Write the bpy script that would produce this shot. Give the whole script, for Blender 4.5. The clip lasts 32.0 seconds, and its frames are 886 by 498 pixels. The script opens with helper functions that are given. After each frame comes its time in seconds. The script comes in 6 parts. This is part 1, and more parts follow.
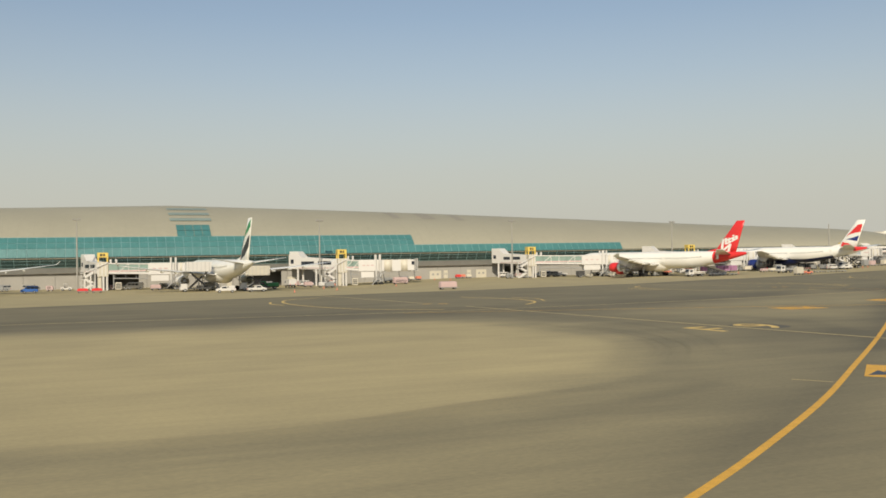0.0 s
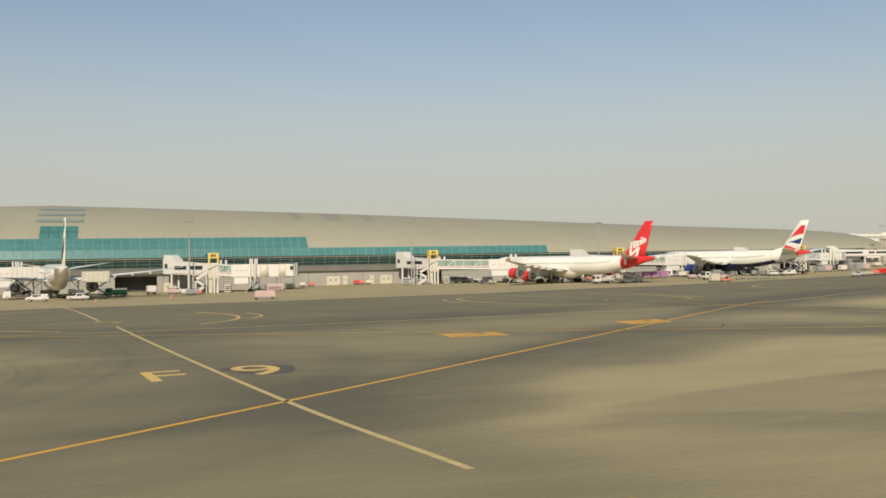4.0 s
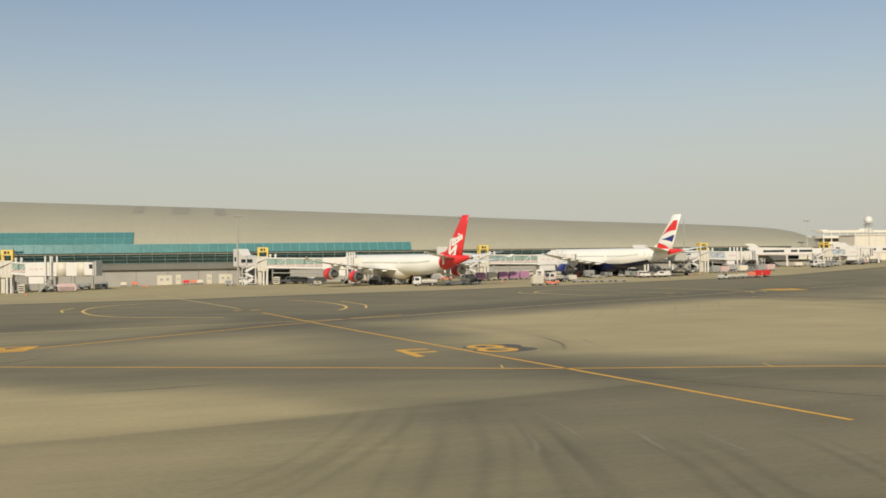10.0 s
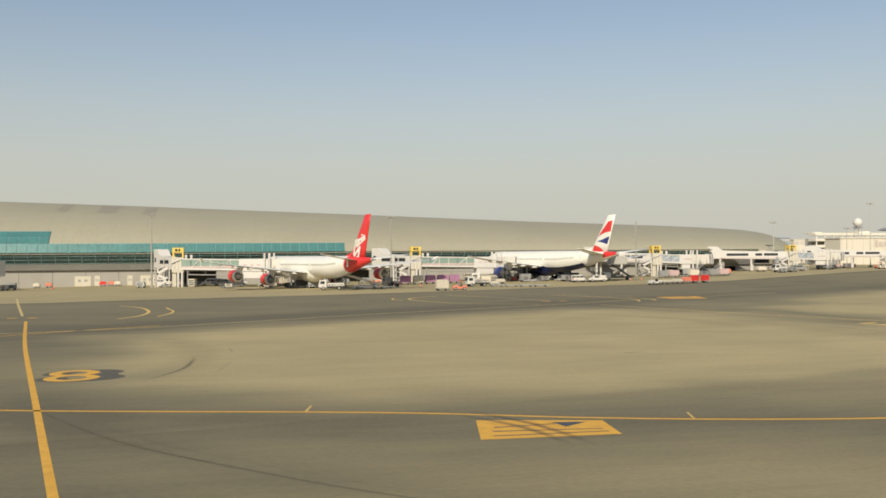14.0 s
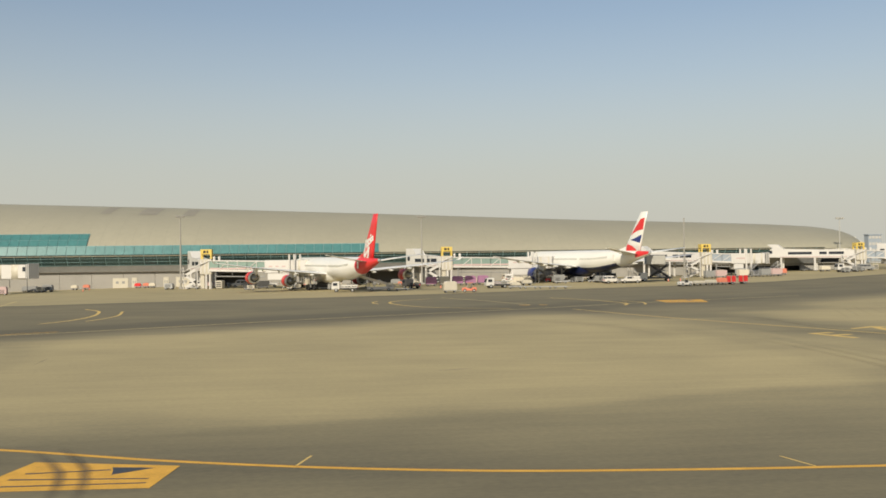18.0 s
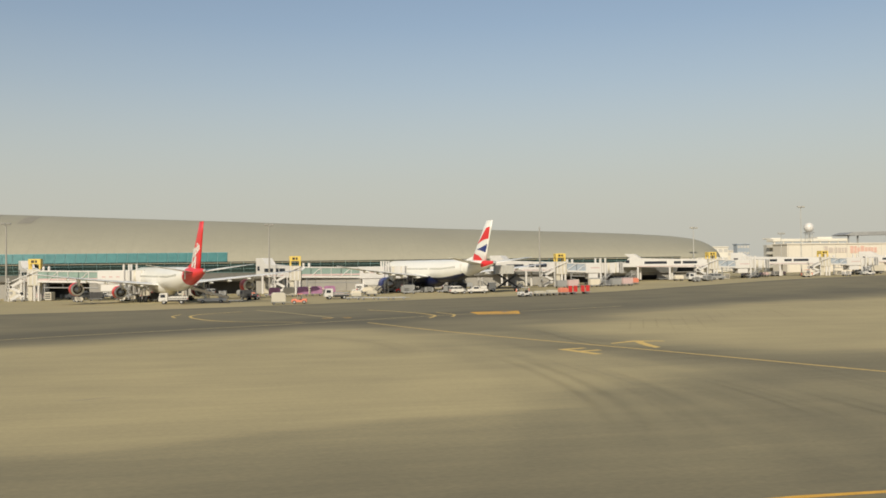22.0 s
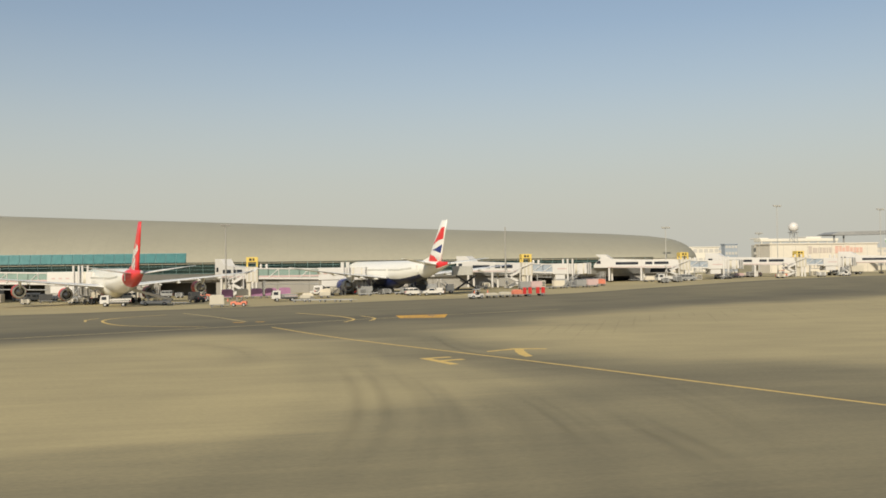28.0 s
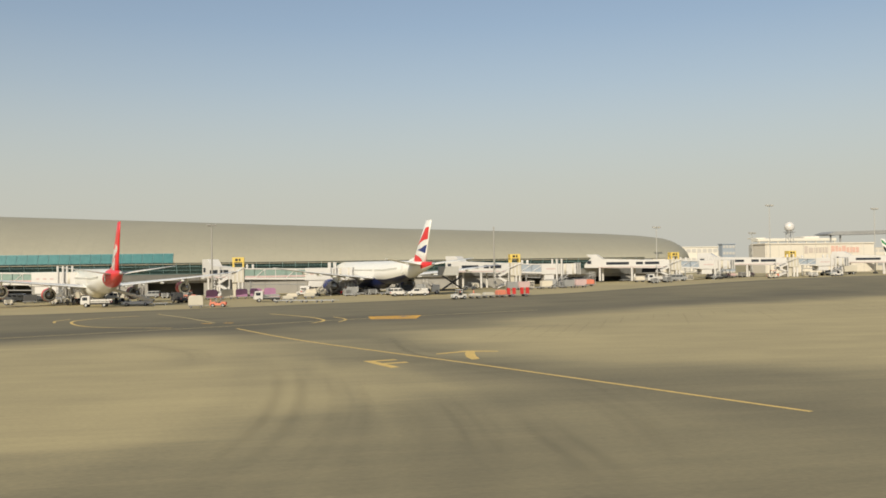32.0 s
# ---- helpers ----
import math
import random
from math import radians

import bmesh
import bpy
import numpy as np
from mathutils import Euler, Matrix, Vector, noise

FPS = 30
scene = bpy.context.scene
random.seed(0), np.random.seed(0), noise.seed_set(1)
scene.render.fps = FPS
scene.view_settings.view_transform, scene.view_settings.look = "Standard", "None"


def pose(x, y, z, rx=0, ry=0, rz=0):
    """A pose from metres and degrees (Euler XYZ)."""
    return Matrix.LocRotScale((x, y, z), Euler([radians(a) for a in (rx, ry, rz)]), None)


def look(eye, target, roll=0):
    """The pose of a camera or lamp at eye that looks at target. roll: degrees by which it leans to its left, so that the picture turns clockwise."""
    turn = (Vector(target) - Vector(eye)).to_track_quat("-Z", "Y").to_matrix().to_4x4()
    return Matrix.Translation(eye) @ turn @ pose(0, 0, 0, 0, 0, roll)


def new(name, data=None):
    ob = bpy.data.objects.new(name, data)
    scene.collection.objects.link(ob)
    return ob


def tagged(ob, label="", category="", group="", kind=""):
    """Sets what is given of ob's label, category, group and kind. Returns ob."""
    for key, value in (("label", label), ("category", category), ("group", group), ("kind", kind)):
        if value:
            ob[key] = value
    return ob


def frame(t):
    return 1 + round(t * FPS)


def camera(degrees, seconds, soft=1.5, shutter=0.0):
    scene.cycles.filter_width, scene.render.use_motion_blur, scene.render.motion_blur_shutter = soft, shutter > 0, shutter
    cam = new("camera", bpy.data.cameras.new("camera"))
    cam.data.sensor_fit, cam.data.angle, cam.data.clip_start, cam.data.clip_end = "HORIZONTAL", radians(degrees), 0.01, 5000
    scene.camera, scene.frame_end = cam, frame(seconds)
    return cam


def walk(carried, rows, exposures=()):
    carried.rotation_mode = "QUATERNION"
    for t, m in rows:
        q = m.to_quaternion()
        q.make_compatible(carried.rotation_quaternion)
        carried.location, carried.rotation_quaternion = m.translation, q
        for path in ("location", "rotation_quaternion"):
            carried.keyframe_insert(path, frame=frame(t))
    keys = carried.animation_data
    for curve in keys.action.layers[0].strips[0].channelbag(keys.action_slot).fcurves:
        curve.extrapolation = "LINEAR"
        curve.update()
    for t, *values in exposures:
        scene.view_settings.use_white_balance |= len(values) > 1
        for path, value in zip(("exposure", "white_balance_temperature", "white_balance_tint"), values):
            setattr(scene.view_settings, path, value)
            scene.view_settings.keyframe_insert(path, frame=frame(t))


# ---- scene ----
cam = camera(51.2, 32.0, soft=1.7)
EYE = 7.72
# seconds, x, y, yaw, pitch, roll
PATH = [
    (0, 0.00, 0.00, -21.10, 0.40, 0.96),
    (0.5, 7.07, 1.36, -20.85, 0.41, 0.99),
    (1, 14.12, 2.74, -20.72, 0.40, 1.10),
    (1.5, 21.14, 4.17, -20.39, 0.42, 0.95),
    (2, 28.16, 5.54, -19.99, 0.46, 1.02),
    (2.5, 35.24, 6.76, -19.64, 0.61, 0.95),
    (3, 42.28, 7.90, -19.17, 0.58, 1.01),
    (3.5, 49.20, 9.02, -18.71, 0.63, 0.96),
    (5.5, 76.37, 12.97, -16.47, 0.11, 0.82),
    (6, 82.77, 13.64, -16.18, 0.07, 0.79),
    (6.5, 89.08, 14.25, -15.73, -0.06, 0.81),
    (7, 95.30, 14.84, -15.28, -0.14, 0.81),
    (7.5, 101.40, 15.45, -15.22, 0.05, 0.77),
    (8, 107.35, 16.11, -15.00, -0.06, 0.75),
    (8.5, 113.13, 16.84, -14.78, 0.19, 0.70),
    (9, 118.71, 17.62, -14.68, 0.24, 0.80),
    (9.5, 124.08, 18.44, -14.24, 0.11, 0.68),
    (10, 129.25, 19.30, -14.18, 0.30, 0.69),
    (10.5, 134.23, 20.18, -13.89, 0.28, 0.69),
    (11, 139.01, 21.09, -13.63, 0.38, 0.69),
    (11.5, 143.56, 22.07, -13.25, 0.35, 0.73),
    (12, 147.85, 23.08, -12.85, 0.30, 0.69),
    (12.5, 151.84, 24.10, -12.56, 0.24, 0.69),
    (13, 155.56, 25.16, -12.43, 0.27, 0.57),
    (13.5, 159.14, 26.15, -12.26, 0.43, 0.48),
    (14, 162.62, 27.14, -11.93, 0.38, 0.37),
    (14.5, 166.03, 28.15, -11.75, 0.22, 0.52),
    (16.5, 177.89, 30.97, -8.21, 1.47, 1.23),
    (17, 180.47, 31.46, -6.11, 1.20, 1.45),
    (17.5, 182.98, 31.92, -5.08, 0.71, 1.08),
    (18, 185.43, 32.41, -5.18, 0.42, 0.66),
    (18.5, 187.82, 32.96, -8.99, 0.57, 0.65),
    (19, 190.16, 33.56, -9.62, 0.45, 0.58),
    (19.5, 192.41, 34.20, -10.07, 0.64, 0.46),
    (20, 194.59, 34.87, -10.28, 0.74, 0.63),
    (20.5, 196.67, 35.53, -10.54, 0.76, 0.65),
    (21, 198.66, 36.19, -10.60, 0.75, 0.68),
    (21.5, 200.50, 36.83, -10.95, 0.98, 0.67),
    (22, 202.22, 37.44, -10.77, 0.91, 0.70),
    (22.5, 203.83, 37.98, -10.50, 0.83, 0.70),
    (23, 205.31, 38.47, -10.31, 0.80, 0.67),
    (23.5, 206.67, 38.92, -10.27, 0.80, 0.64),
    (24, 207.95, 39.30, -10.32, 0.91, 0.63),
    (24.5, 209.17, 39.64, -10.33, 0.89, 0.61),
    (25, 210.34, 39.94, -10.29, 0.92, 0.65),
    (25.5, 211.45, 40.21, -10.23, 0.97, 0.67),
    (26, 212.51, 40.44, -10.13, 0.87, 0.71),
    (26.5, 213.50, 40.67, -10.22, 0.89, 0.72),
    (28.5, 216.75, 41.13, -10.09, 0.94, 0.80),
    (29, 217.41, 41.25, -10.02, 0.94, 0.84),
    (29.5, 218.07, 41.38, -10.14, 1.00, 0.85),
    (30, 218.71, 41.50, -10.11, 1.02, 0.91),
    (30.5, 219.37, 41.60, -10.07, 1.02, 0.87),
    (31, 220.00, 41.67, -10.03, 1.03, 0.88),
    (31.5, 220.62, 41.72, -9.91, 1.07, 0.85),
    (32, 221.23, 41.76, -9.77, 0.94, 0.78),
]
walk(cam, [(t, pose(x, y, EYE, 90 + pitch, roll, yaw)) for t, x, y, yaw, pitch, roll in PATH],
     [(0, 0.0), (9, -0.02), (13, 0.06), (17, 0.06), (20, -0.02), (26, -0.03), (30, 0.04), (32, 0.03)])

# ---- sky and sun ----
SUN_ELEVATION, SUN_AZIMUTH = 33.0, 205.0   # degrees; azimuth clockwise from +y
world = bpy.data.worlds.new("hazy_sky")
scene.world = world
world.use_nodes = True
wn, wl = world.node_tree.nodes, world.node_tree.links
wn.clear()
sky = wn.new("ShaderNodeTexSky")
sky.sky_type = "NISHITA"
sky.sun_disc = False
sky.sun_elevation = radians(SUN_ELEVATION)
sky.sun_rotation = radians(SUN_AZIMUTH)
sky.air_density, sky.dust_density, sky.ozone_density = 1.0, 1.0, 1.2
sky.altitude = 0.0
wbg = wn.new("ShaderNodeBackground")
wbg.inputs["Strength"].default_value = 0.085
wout = wn.new("ShaderNodeOutputWorld")
# desert haze: the sky pales to warm grey towards the horizon
wco = wn.new("ShaderNodeTexCoord")
wsep = wn.new("ShaderNodeSeparateXYZ")
wl.new(wco.outputs["Generated"], wsep.inputs[0])
whaze = wn.new("ShaderNodeValToRGB")
wl.new(wsep.outputs["Z"], whaze.inputs[0])
we = whaze.color_ramp.elements
we[0].position, we[0].color = 0.0, (0.97, 0.97, 0.97, 1)
we[1].position, we[1].color = 1.0, (0.0, 0.0, 0.0, 1)
for hp, hv in ((0.04, 0.93), (0.09, 0.80), (0.14, 0.60), (0.19, 0.38), (0.25, 0.20), (0.33, 0.12)):
    we.new(hp).color = (hv, hv, hv, 1)
wmix = wn.new("ShaderNodeMix")
wmix.data_type = "RGBA"
wl.new(whaze.outputs[0], wmix.inputs["Factor"])
wtint = wn.new("ShaderNodeVectorMath")
wtint.operation = "MULTIPLY"
wtint.inputs[1].default_value = (1.21, 1.20, 1.165)
wl.new(sky.outputs[0], wtint.inputs[0])
wl.new(wtint.outputs[0], wmix.inputs["A"])
wmix.inputs["B"].default_value = (6.25, 6.12, 5.34, 1)
wl.new(wmix.outputs["Result"], wbg.inputs["Color"])
wl.new(wbg.outputs[0], wout.inputs["Surface"])
sun_data = bpy.data.lights.new("sun", "SUN")
sun_data.energy, sun_data.angle, sun_data.color = 4.6, radians(0.7), (1.0, 0.9, 0.72)
sun_az, sun_el = radians(SUN_AZIMUTH), radians(SUN_ELEVATION)
sun_from = Vector((math.sin(sun_az) * math.cos(sun_el), math.cos(sun_az) * math.cos(sun_el), math.sin(sun_el)))
new("sun", sun_data).matrix_world = look(sun_from * 100, (0, 0, 0))

# ---- materials ----
def surf(name, rgb, rough=0.6, metal=0.0, var=0.12, scale=0.6, fine=9.0, bump=0.02, coat=0.0):
    """A painted or raw surface: colour with variation at two scales, uneven gloss and fine relief."""
    m = bpy.data.materials.new(name)
    m.use_nodes = True
    n, l = m.node_tree.nodes, m.node_tree.links
    b = n["Principled BSDF"]
    b.inputs["Metallic"].default_value = metal
    b.inputs["Coat Weight"].default_value = coat
    co = n.new("ShaderNodeTexCoord")
    big, small = n.new("ShaderNodeTexNoise"), n.new("ShaderNodeTexNoise")
    big.inputs["Scale"].default_value, small.inputs["Scale"].default_value = scale, fine
    big.inputs["Detail"].default_value, small.inputs["Detail"].default_value = 4, 3
    l.new(co.outputs["Object"], big.inputs["Vector"]), l.new(co.outputs["Object"], small.inputs["Vector"])
    add = n.new("ShaderNodeMath")
    add.operation = "ADD"
    l.new(big.outputs[0], add.inputs[0]), l.new(small.outputs[0], add.inputs[1])
    rng = n.new("ShaderNodeMapRange")
    rng.inputs["From Min"].default_value, rng.inputs["From Max"].default_value = 0.6, 1.4
    rng.inputs["To Min"].default_value, rng.inputs["To Max"].default_value = 1 - var, 1 + var
    l.new(add.outputs[0], rng.inputs["Value"])
    mix = n.new("ShaderNodeVectorMath")
    mix.operation = "SCALE"
    mix.inputs[0].default_value = rgb
    l.new(rng.outputs[0], mix.inputs["Scale"])
    l.new(mix.outputs[0], b.inputs["Base Color"])
    rr = n.new("ShaderNodeMapRange")
    rr.inputs["To Min"].default_value, rr.inputs["To Max"].default_value = max(rough - 0.1, 0.02), min(rough + 0.12, 1)
    l.new(small.outputs[0], rr.inputs["Value"])
    l.new(rr.outputs[0], b.inputs["Roughness"])
    if bump:
        bp = n.new("ShaderNodeBump")
        bp.inputs["Strength"].default_value, bp.inputs["Distance"].default_value = 0.3, bump
        l.new(small.outputs[0], bp.inputs["Height"])
        l.new(bp.outputs[0], b.inputs["Normal"])
    return m


WHITE = surf("white_paint", (0.575, 0.553, 0.515), 0.35, var=0.05)
CREAM = surf("cream_paint", (0.50, 0.46, 0.37), 0.5, var=0.1)
BODY = surf("aircraft_white", (0.77, 0.75, 0.68), 0.3, var=0.04, scale=0.2, bump=0, coat=0.3)
WINGGREY = surf("wing_grey", (0.66, 0.655, 0.63), 0.35, var=0.08, scale=0.4, bump=0)
RED = surf("red_paint", (0.66, 0.035, 0.035), 0.35, var=0.08, bump=0)
NAVY = surf("navy_belly_paint", (0.011, 0.017, 0.062), 0.35, var=0.1, bump=0)
BLUE = surf("blue_paint", (0.02, 0.035, 0.16), 0.3, var=0.1, bump=0)
GREEN = surf("green_paint", (0.02, 0.22, 0.08), 0.4, var=0.1, bump=0)
BLACK = surf("black_paint", (0.02, 0.02, 0.022), 0.4, var=0.2, bump=0)
RUBBER = surf("rubber", (0.018, 0.018, 0.018), 0.85, var=0.2)
STEEL = surf("galvanised_steel", (0.42, 0.42, 0.41), 0.45, metal=0.6, var=0.15)
GREY = surf("grey_paint", (0.26, 0.26, 0.25), 0.55, var=0.15)
DARK = surf("dark_underside", (0.065, 0.064, 0.062), 0.7, var=0.25)
YELLOW = surf("sign_yellow", (0.62, 0.45, 0.10), 0.5, var=0.1)
ROAD_YELLOW = surf("road_paint_yellow", (0.61, 0.335, 0.045), 0.75, var=0.22, scale=1.5, fine=14)
ROAD_CREAM = surf("sun_bleached_road_yellow", (0.60, 0.42, 0.13), 0.8, var=0.25, scale=1.5, fine=14)
ROAD_WHITE = surf("worn_road_paint", (0.50, 0.39, 0.17), 0.8, var=0.25, scale=1.5, fine=14)
ROOF = surf("tan_metal_roof", (0.285, 0.268, 0.200), 0.75, metal=0.0, var=0.07, scale=0.05, fine=0.7, bump=0.01)
ROOFSEAM = surf("roof_seam_metal", (0.266, 0.25, 0.187), 0.7, var=0.1)
ROOFSPOT = surf("roof_vent_grey", (0.245, 0.226, 0.178), 0.7, var=0.1)
CONCRETE = surf("precast_concrete", (0.30, 0.285, 0.255), 0.85, var=0.1, scale=0.25, fine=3)
TEAL = surf("teal_glass", (0.058, 0.172, 0.168), 0.35, var=0.14, scale=0.15, fine=1.0, bump=0)
DARKGLASS = surf("dark_green_glass", (0.032, 0.060, 0.058), 0.2, var=0.2, scale=0.3, bump=0)
MULLION = surf("mullion_grey_green", (0.20, 0.33, 0.33), 0.5, var=0.08)
PALEGLASS = surf("pale_green_glass", (0.22, 0.30, 0.26), 0.2, var=0.15, bump=0)
WINDOW = surf("tinted_window", (0.03, 0.035, 0.045), 0.15, var=0.2, bump=0)
PURPLE = surf("mauve_canvas", (0.33, 0.16, 0.27), 0.8, var=0.2)
PINK = surf("faded_pink_panel", (0.50, 0.36, 0.34), 0.7, var=0.12)
ORANGE = surf("orange_paint", (0.62, 0.20, 0.12), 0.5, var=0.12)
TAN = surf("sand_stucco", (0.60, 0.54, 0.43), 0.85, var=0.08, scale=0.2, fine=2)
SKYBLUE = surf("blue_machine_paint", (0.03, 0.11, 0.36), 0.4, var=0.12)
LETTER_RED = surf("sign_red", (0.58, 0.37, 0.30), 0.6, var=0.06)
LETTER_GREY = surf("sign_grey", (0.46, 0.40, 0.35), 0.6, var=0.06)
# paler versions of plain colours: the haze over distant things is put in
HAZE_CREAM = surf("haze_paled_cream_stucco", (0.66, 0.62, 0.53), 0.85, var=0.06, scale=0.1, fine=1)
HAZE_TAN = surf("haze_paled_sand_stucco", (0.60, 0.55, 0.46), 0.85, var=0.06, scale=0.1, fine=1)
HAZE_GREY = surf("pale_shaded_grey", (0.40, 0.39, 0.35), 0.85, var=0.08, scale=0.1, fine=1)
HAZE_BLUE = surf("haze_paled_blue_cladding", (0.30, 0.34, 0.38), 0.6, var=0.08, scale=0.1, fine=1)
ROOF_GLASS = surf("dusty_skylight", (0.20, 0.25, 0.22), 0.5, var=0.12, scale=0.3, fine=2, bump=0)
MASTPOLE = surf("dusty_mast_steel", (0.30, 0.285, 0.25), 0.6, var=0.1)
MASTGREY = surf("weathered_mast_grey", (0.38, 0.37, 0.34), 0.6, var=0.1)
# window colour paled the same way, to imitate haze
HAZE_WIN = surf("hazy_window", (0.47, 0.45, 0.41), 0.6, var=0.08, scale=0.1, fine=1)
STAIN = surf("tyre_rubber_stain", (0.085, 0.078, 0.062), 0.9, var=0.2, scale=0.8, fine=4)



def wear_material(name, rgb, low, high):
    """Thin worn rubber: paving shows through where the rubber has gone."""
    m = surf(name, rgb, 0.9, var=0.2, scale=0.8, fine=4)
    n, l = m.node_tree.nodes, m.node_tree.links
    b = n["Principled BSDF"]
    co, t, r = n.new("ShaderNodeTexCoord"), n.new("ShaderNodeTexNoise"), n.new("ShaderNodeMapRange")
    t.inputs["Scale"].default_value, t.inputs["Detail"].default_value = 0.09, 3
    l.new(co.outputs["Object"], t.inputs["Vector"])
    l.new(t.outputs[0], r.inputs["Value"])
    r.inputs["From Min"].default_value, r.inputs["From Max"].default_value = 0.3, 0.7
    r.inputs["To Min"].default_value, r.inputs["To Max"].default_value = low, high
    l.new(r.outputs[0], b.inputs["Alpha"])
    return m


def film_material(name, rgb):
    """A thin film of rubber or dust, feathered out by the mesh attribute fade."""
    m = wear_material(name, rgb, 0.5, 1.0)
    n, l = m.node_tree.nodes, m.node_tree.links
    b = n["Principled BSDF"]
    att, mul = n.new("ShaderNodeAttribute"), n.new("ShaderNodeMath")
    att.attribute_name = "fade"
    mul.operation = "MULTIPLY"
    l.new(b.inputs["Alpha"].links[0].from_socket, mul.inputs[0])
    l.new(att.outputs["Fac"], mul.inputs[1])
    l.new(mul.outputs[0], b.inputs["Alpha"])
    return m


FILM = film_material("rubber_film", (0.11, 0.10, 0.078))
SCRAPE = film_material("pale_scraped_paving", (0.44, 0.40, 0.30))


def pavement_material():
    """Sun-bleached asphalt and concrete. The mesh attribute tone says how worn and dark the paving is at a place."""
    m = bpy.data.materials.new("airfield_paving")
    m.use_nodes = True
    n, l = m.node_tree.nodes, m.node_tree.links
    b = n["Principled BSDF"]
    att = n.new("ShaderNodeAttribute")
    att.attribute_name = "tone"
    co = n.new("ShaderNodeTexCoord")
    outs = []
    for scale, detail, sx, sy in ((0.03, 5, 1, 1), (0.35, 5, 0.12, 1), (5.0, 4, 0.6, 1), (1.5, 5, 0.13, 1), (0.16, 6, 0.6, 1)):
        mp = n.new("ShaderNodeMapping")
        mp.inputs["Scale"].default_value = (sx, sy, 1)
        mp.inputs["Rotation"].default_value = (0, 0, -0.18)
        t = n.new("ShaderNodeTexNoise")
        t.inputs["Scale"].default_value, t.inputs["Detail"].default_value = scale, detail
        l.new(co.outputs["Object"], mp.inputs["Vector"])
        l.new(mp.outputs[0], t.inputs["Vector"])
        outs.append(t.outputs[0])
    acc = att.outputs["Fac"]
    for o, k in zip(outs, (0.34, 0.24, 0.34, 0.22, 0.40)):
        ma = n.new("ShaderNodeMath")
        ma.operation = "MULTIPLY_ADD"
        l.new(o, ma.inputs[0])
        ma.inputs[1].default_value = k
        su = n.new("ShaderNodeMath")
        su.operation = "SUBTRACT"
        l.new(acc, su.inputs[0])
        su.inputs[1].default_value = k * 0.5
        l.new(su.outputs[0], ma.inputs[2])
        acc = ma.outputs[0]
    ramp = n.new("ShaderNodeValToRGB")
    e = ramp.color_ramp.elements
    e[0].position, e[0].color = 0.0, (0.402, 0.332, 0.172, 1)
    e[1].position, e[1].color = 1.0, (0.106, 0.093, 0.057, 1)
    mid = ramp.color_ramp.elements.new(0.5)
    mid.color = (0.223, 0.190, 0.106, 1)
    l.new(acc, ramp.inputs[0])
    l.new(ramp.outputs[0], b.inputs["Base Color"])
    b.inputs["Roughness"].default_value = 0.9
    bp = n.new("ShaderNodeBump")
    bp.inputs["Strength"].default_value, bp.inputs["Distance"].default_value = 0.25, 0.02
    l.new(outs[2], bp.inputs["Height"])
    l.new(bp.outputs[0], b.inputs["Normal"])
    return m


PAVING = pavement_material()


# ---- lie of the land: the apron falls away and rises gently along the concourse ----
FALL_X = [-60, 0, 75, 105, 120, 175, 240, 283, 330, 365, 400, 520, 800]
FALL_Z = [-0.5, -0.8, -1.6, -0.8, -0.5, -0.5, 0.3, 0.9, 2.1, 2.8, 3.0, 3.0, 0.0]


def land(x, y):
    """Height of the paving."""
    u = np.clip((np.asarray(y, float) - 170) / 100, 0, 1)
    d = np.clip((np.asarray(y, float) - 340) / 300, 0, 1)
    return np.interp(x, FALL_X, FALL_Z) * u * u * (3 - 2 * u) * (1 - d)


# ---- mesh tools ----
def part(name, bm, material, parent=None, label=""):
    """Links a bmesh as one mesh object, under a thing or a part."""
    me = bpy.data.meshes.new(name)
    bm.normal_update()
    bm.to_mesh(me)
    bm.free()
    me.materials.append(material)
    ob = new(name, me)
    if parent is not None:
        ob.parent = parent
    if label:
        ob["label"] = label
    return ob


def thing(name, label, category, m=None, group="", kind=""):
    ob = new(name)
    ob.empty_display_size = 0.5
    if m is not None:
        p = m.to_translation()
        ob.matrix_basis = Matrix.Translation((0, 0, float(land(p.x, p.y)) if p.y < 330 else 0.0)) @ m
    return tagged(ob, label, category, group, kind)


def box(bm, x0, x1, y0, y1, z0, z1, bevel=0.0, m=None):
    """Adds a box, with its edges bevelled."""
    r = bmesh.ops.create_cube(bm, size=1.0)
    mat = Matrix.Translation(((x0 + x1) / 2, (y0 + y1) / 2, (z0 + z1) / 2)) @ Matrix.Diagonal((abs(x1 - x0), abs(y1 - y0), abs(z1 - z0), 1))
    bmesh.ops.transform(bm, matrix=(m @ mat) if m is not None else mat, verts=r["verts"])
    if bevel:
        es = list({e for v in r["verts"] for e in v.link_edges})
        bmesh.ops.bevel(bm, geom=es, offset=bevel, segments=1, affect="EDGES")
    return bm


def rod(bm, a, b, r, n=8, r2=None):
    """Adds a round bar from a to b."""
    a, b = Vector(a), Vector(b)
    d = b - a
    m = Matrix.Translation((a + b) / 2) @ d.to_track_quat("Z", "Y").to_matrix().to_4x4()
    bmesh.ops.create_cone(bm, cap_ends=True, segments=n, radius1=r, radius2=r if r2 is None else r2, depth=d.length, matrix=m)
    return bm


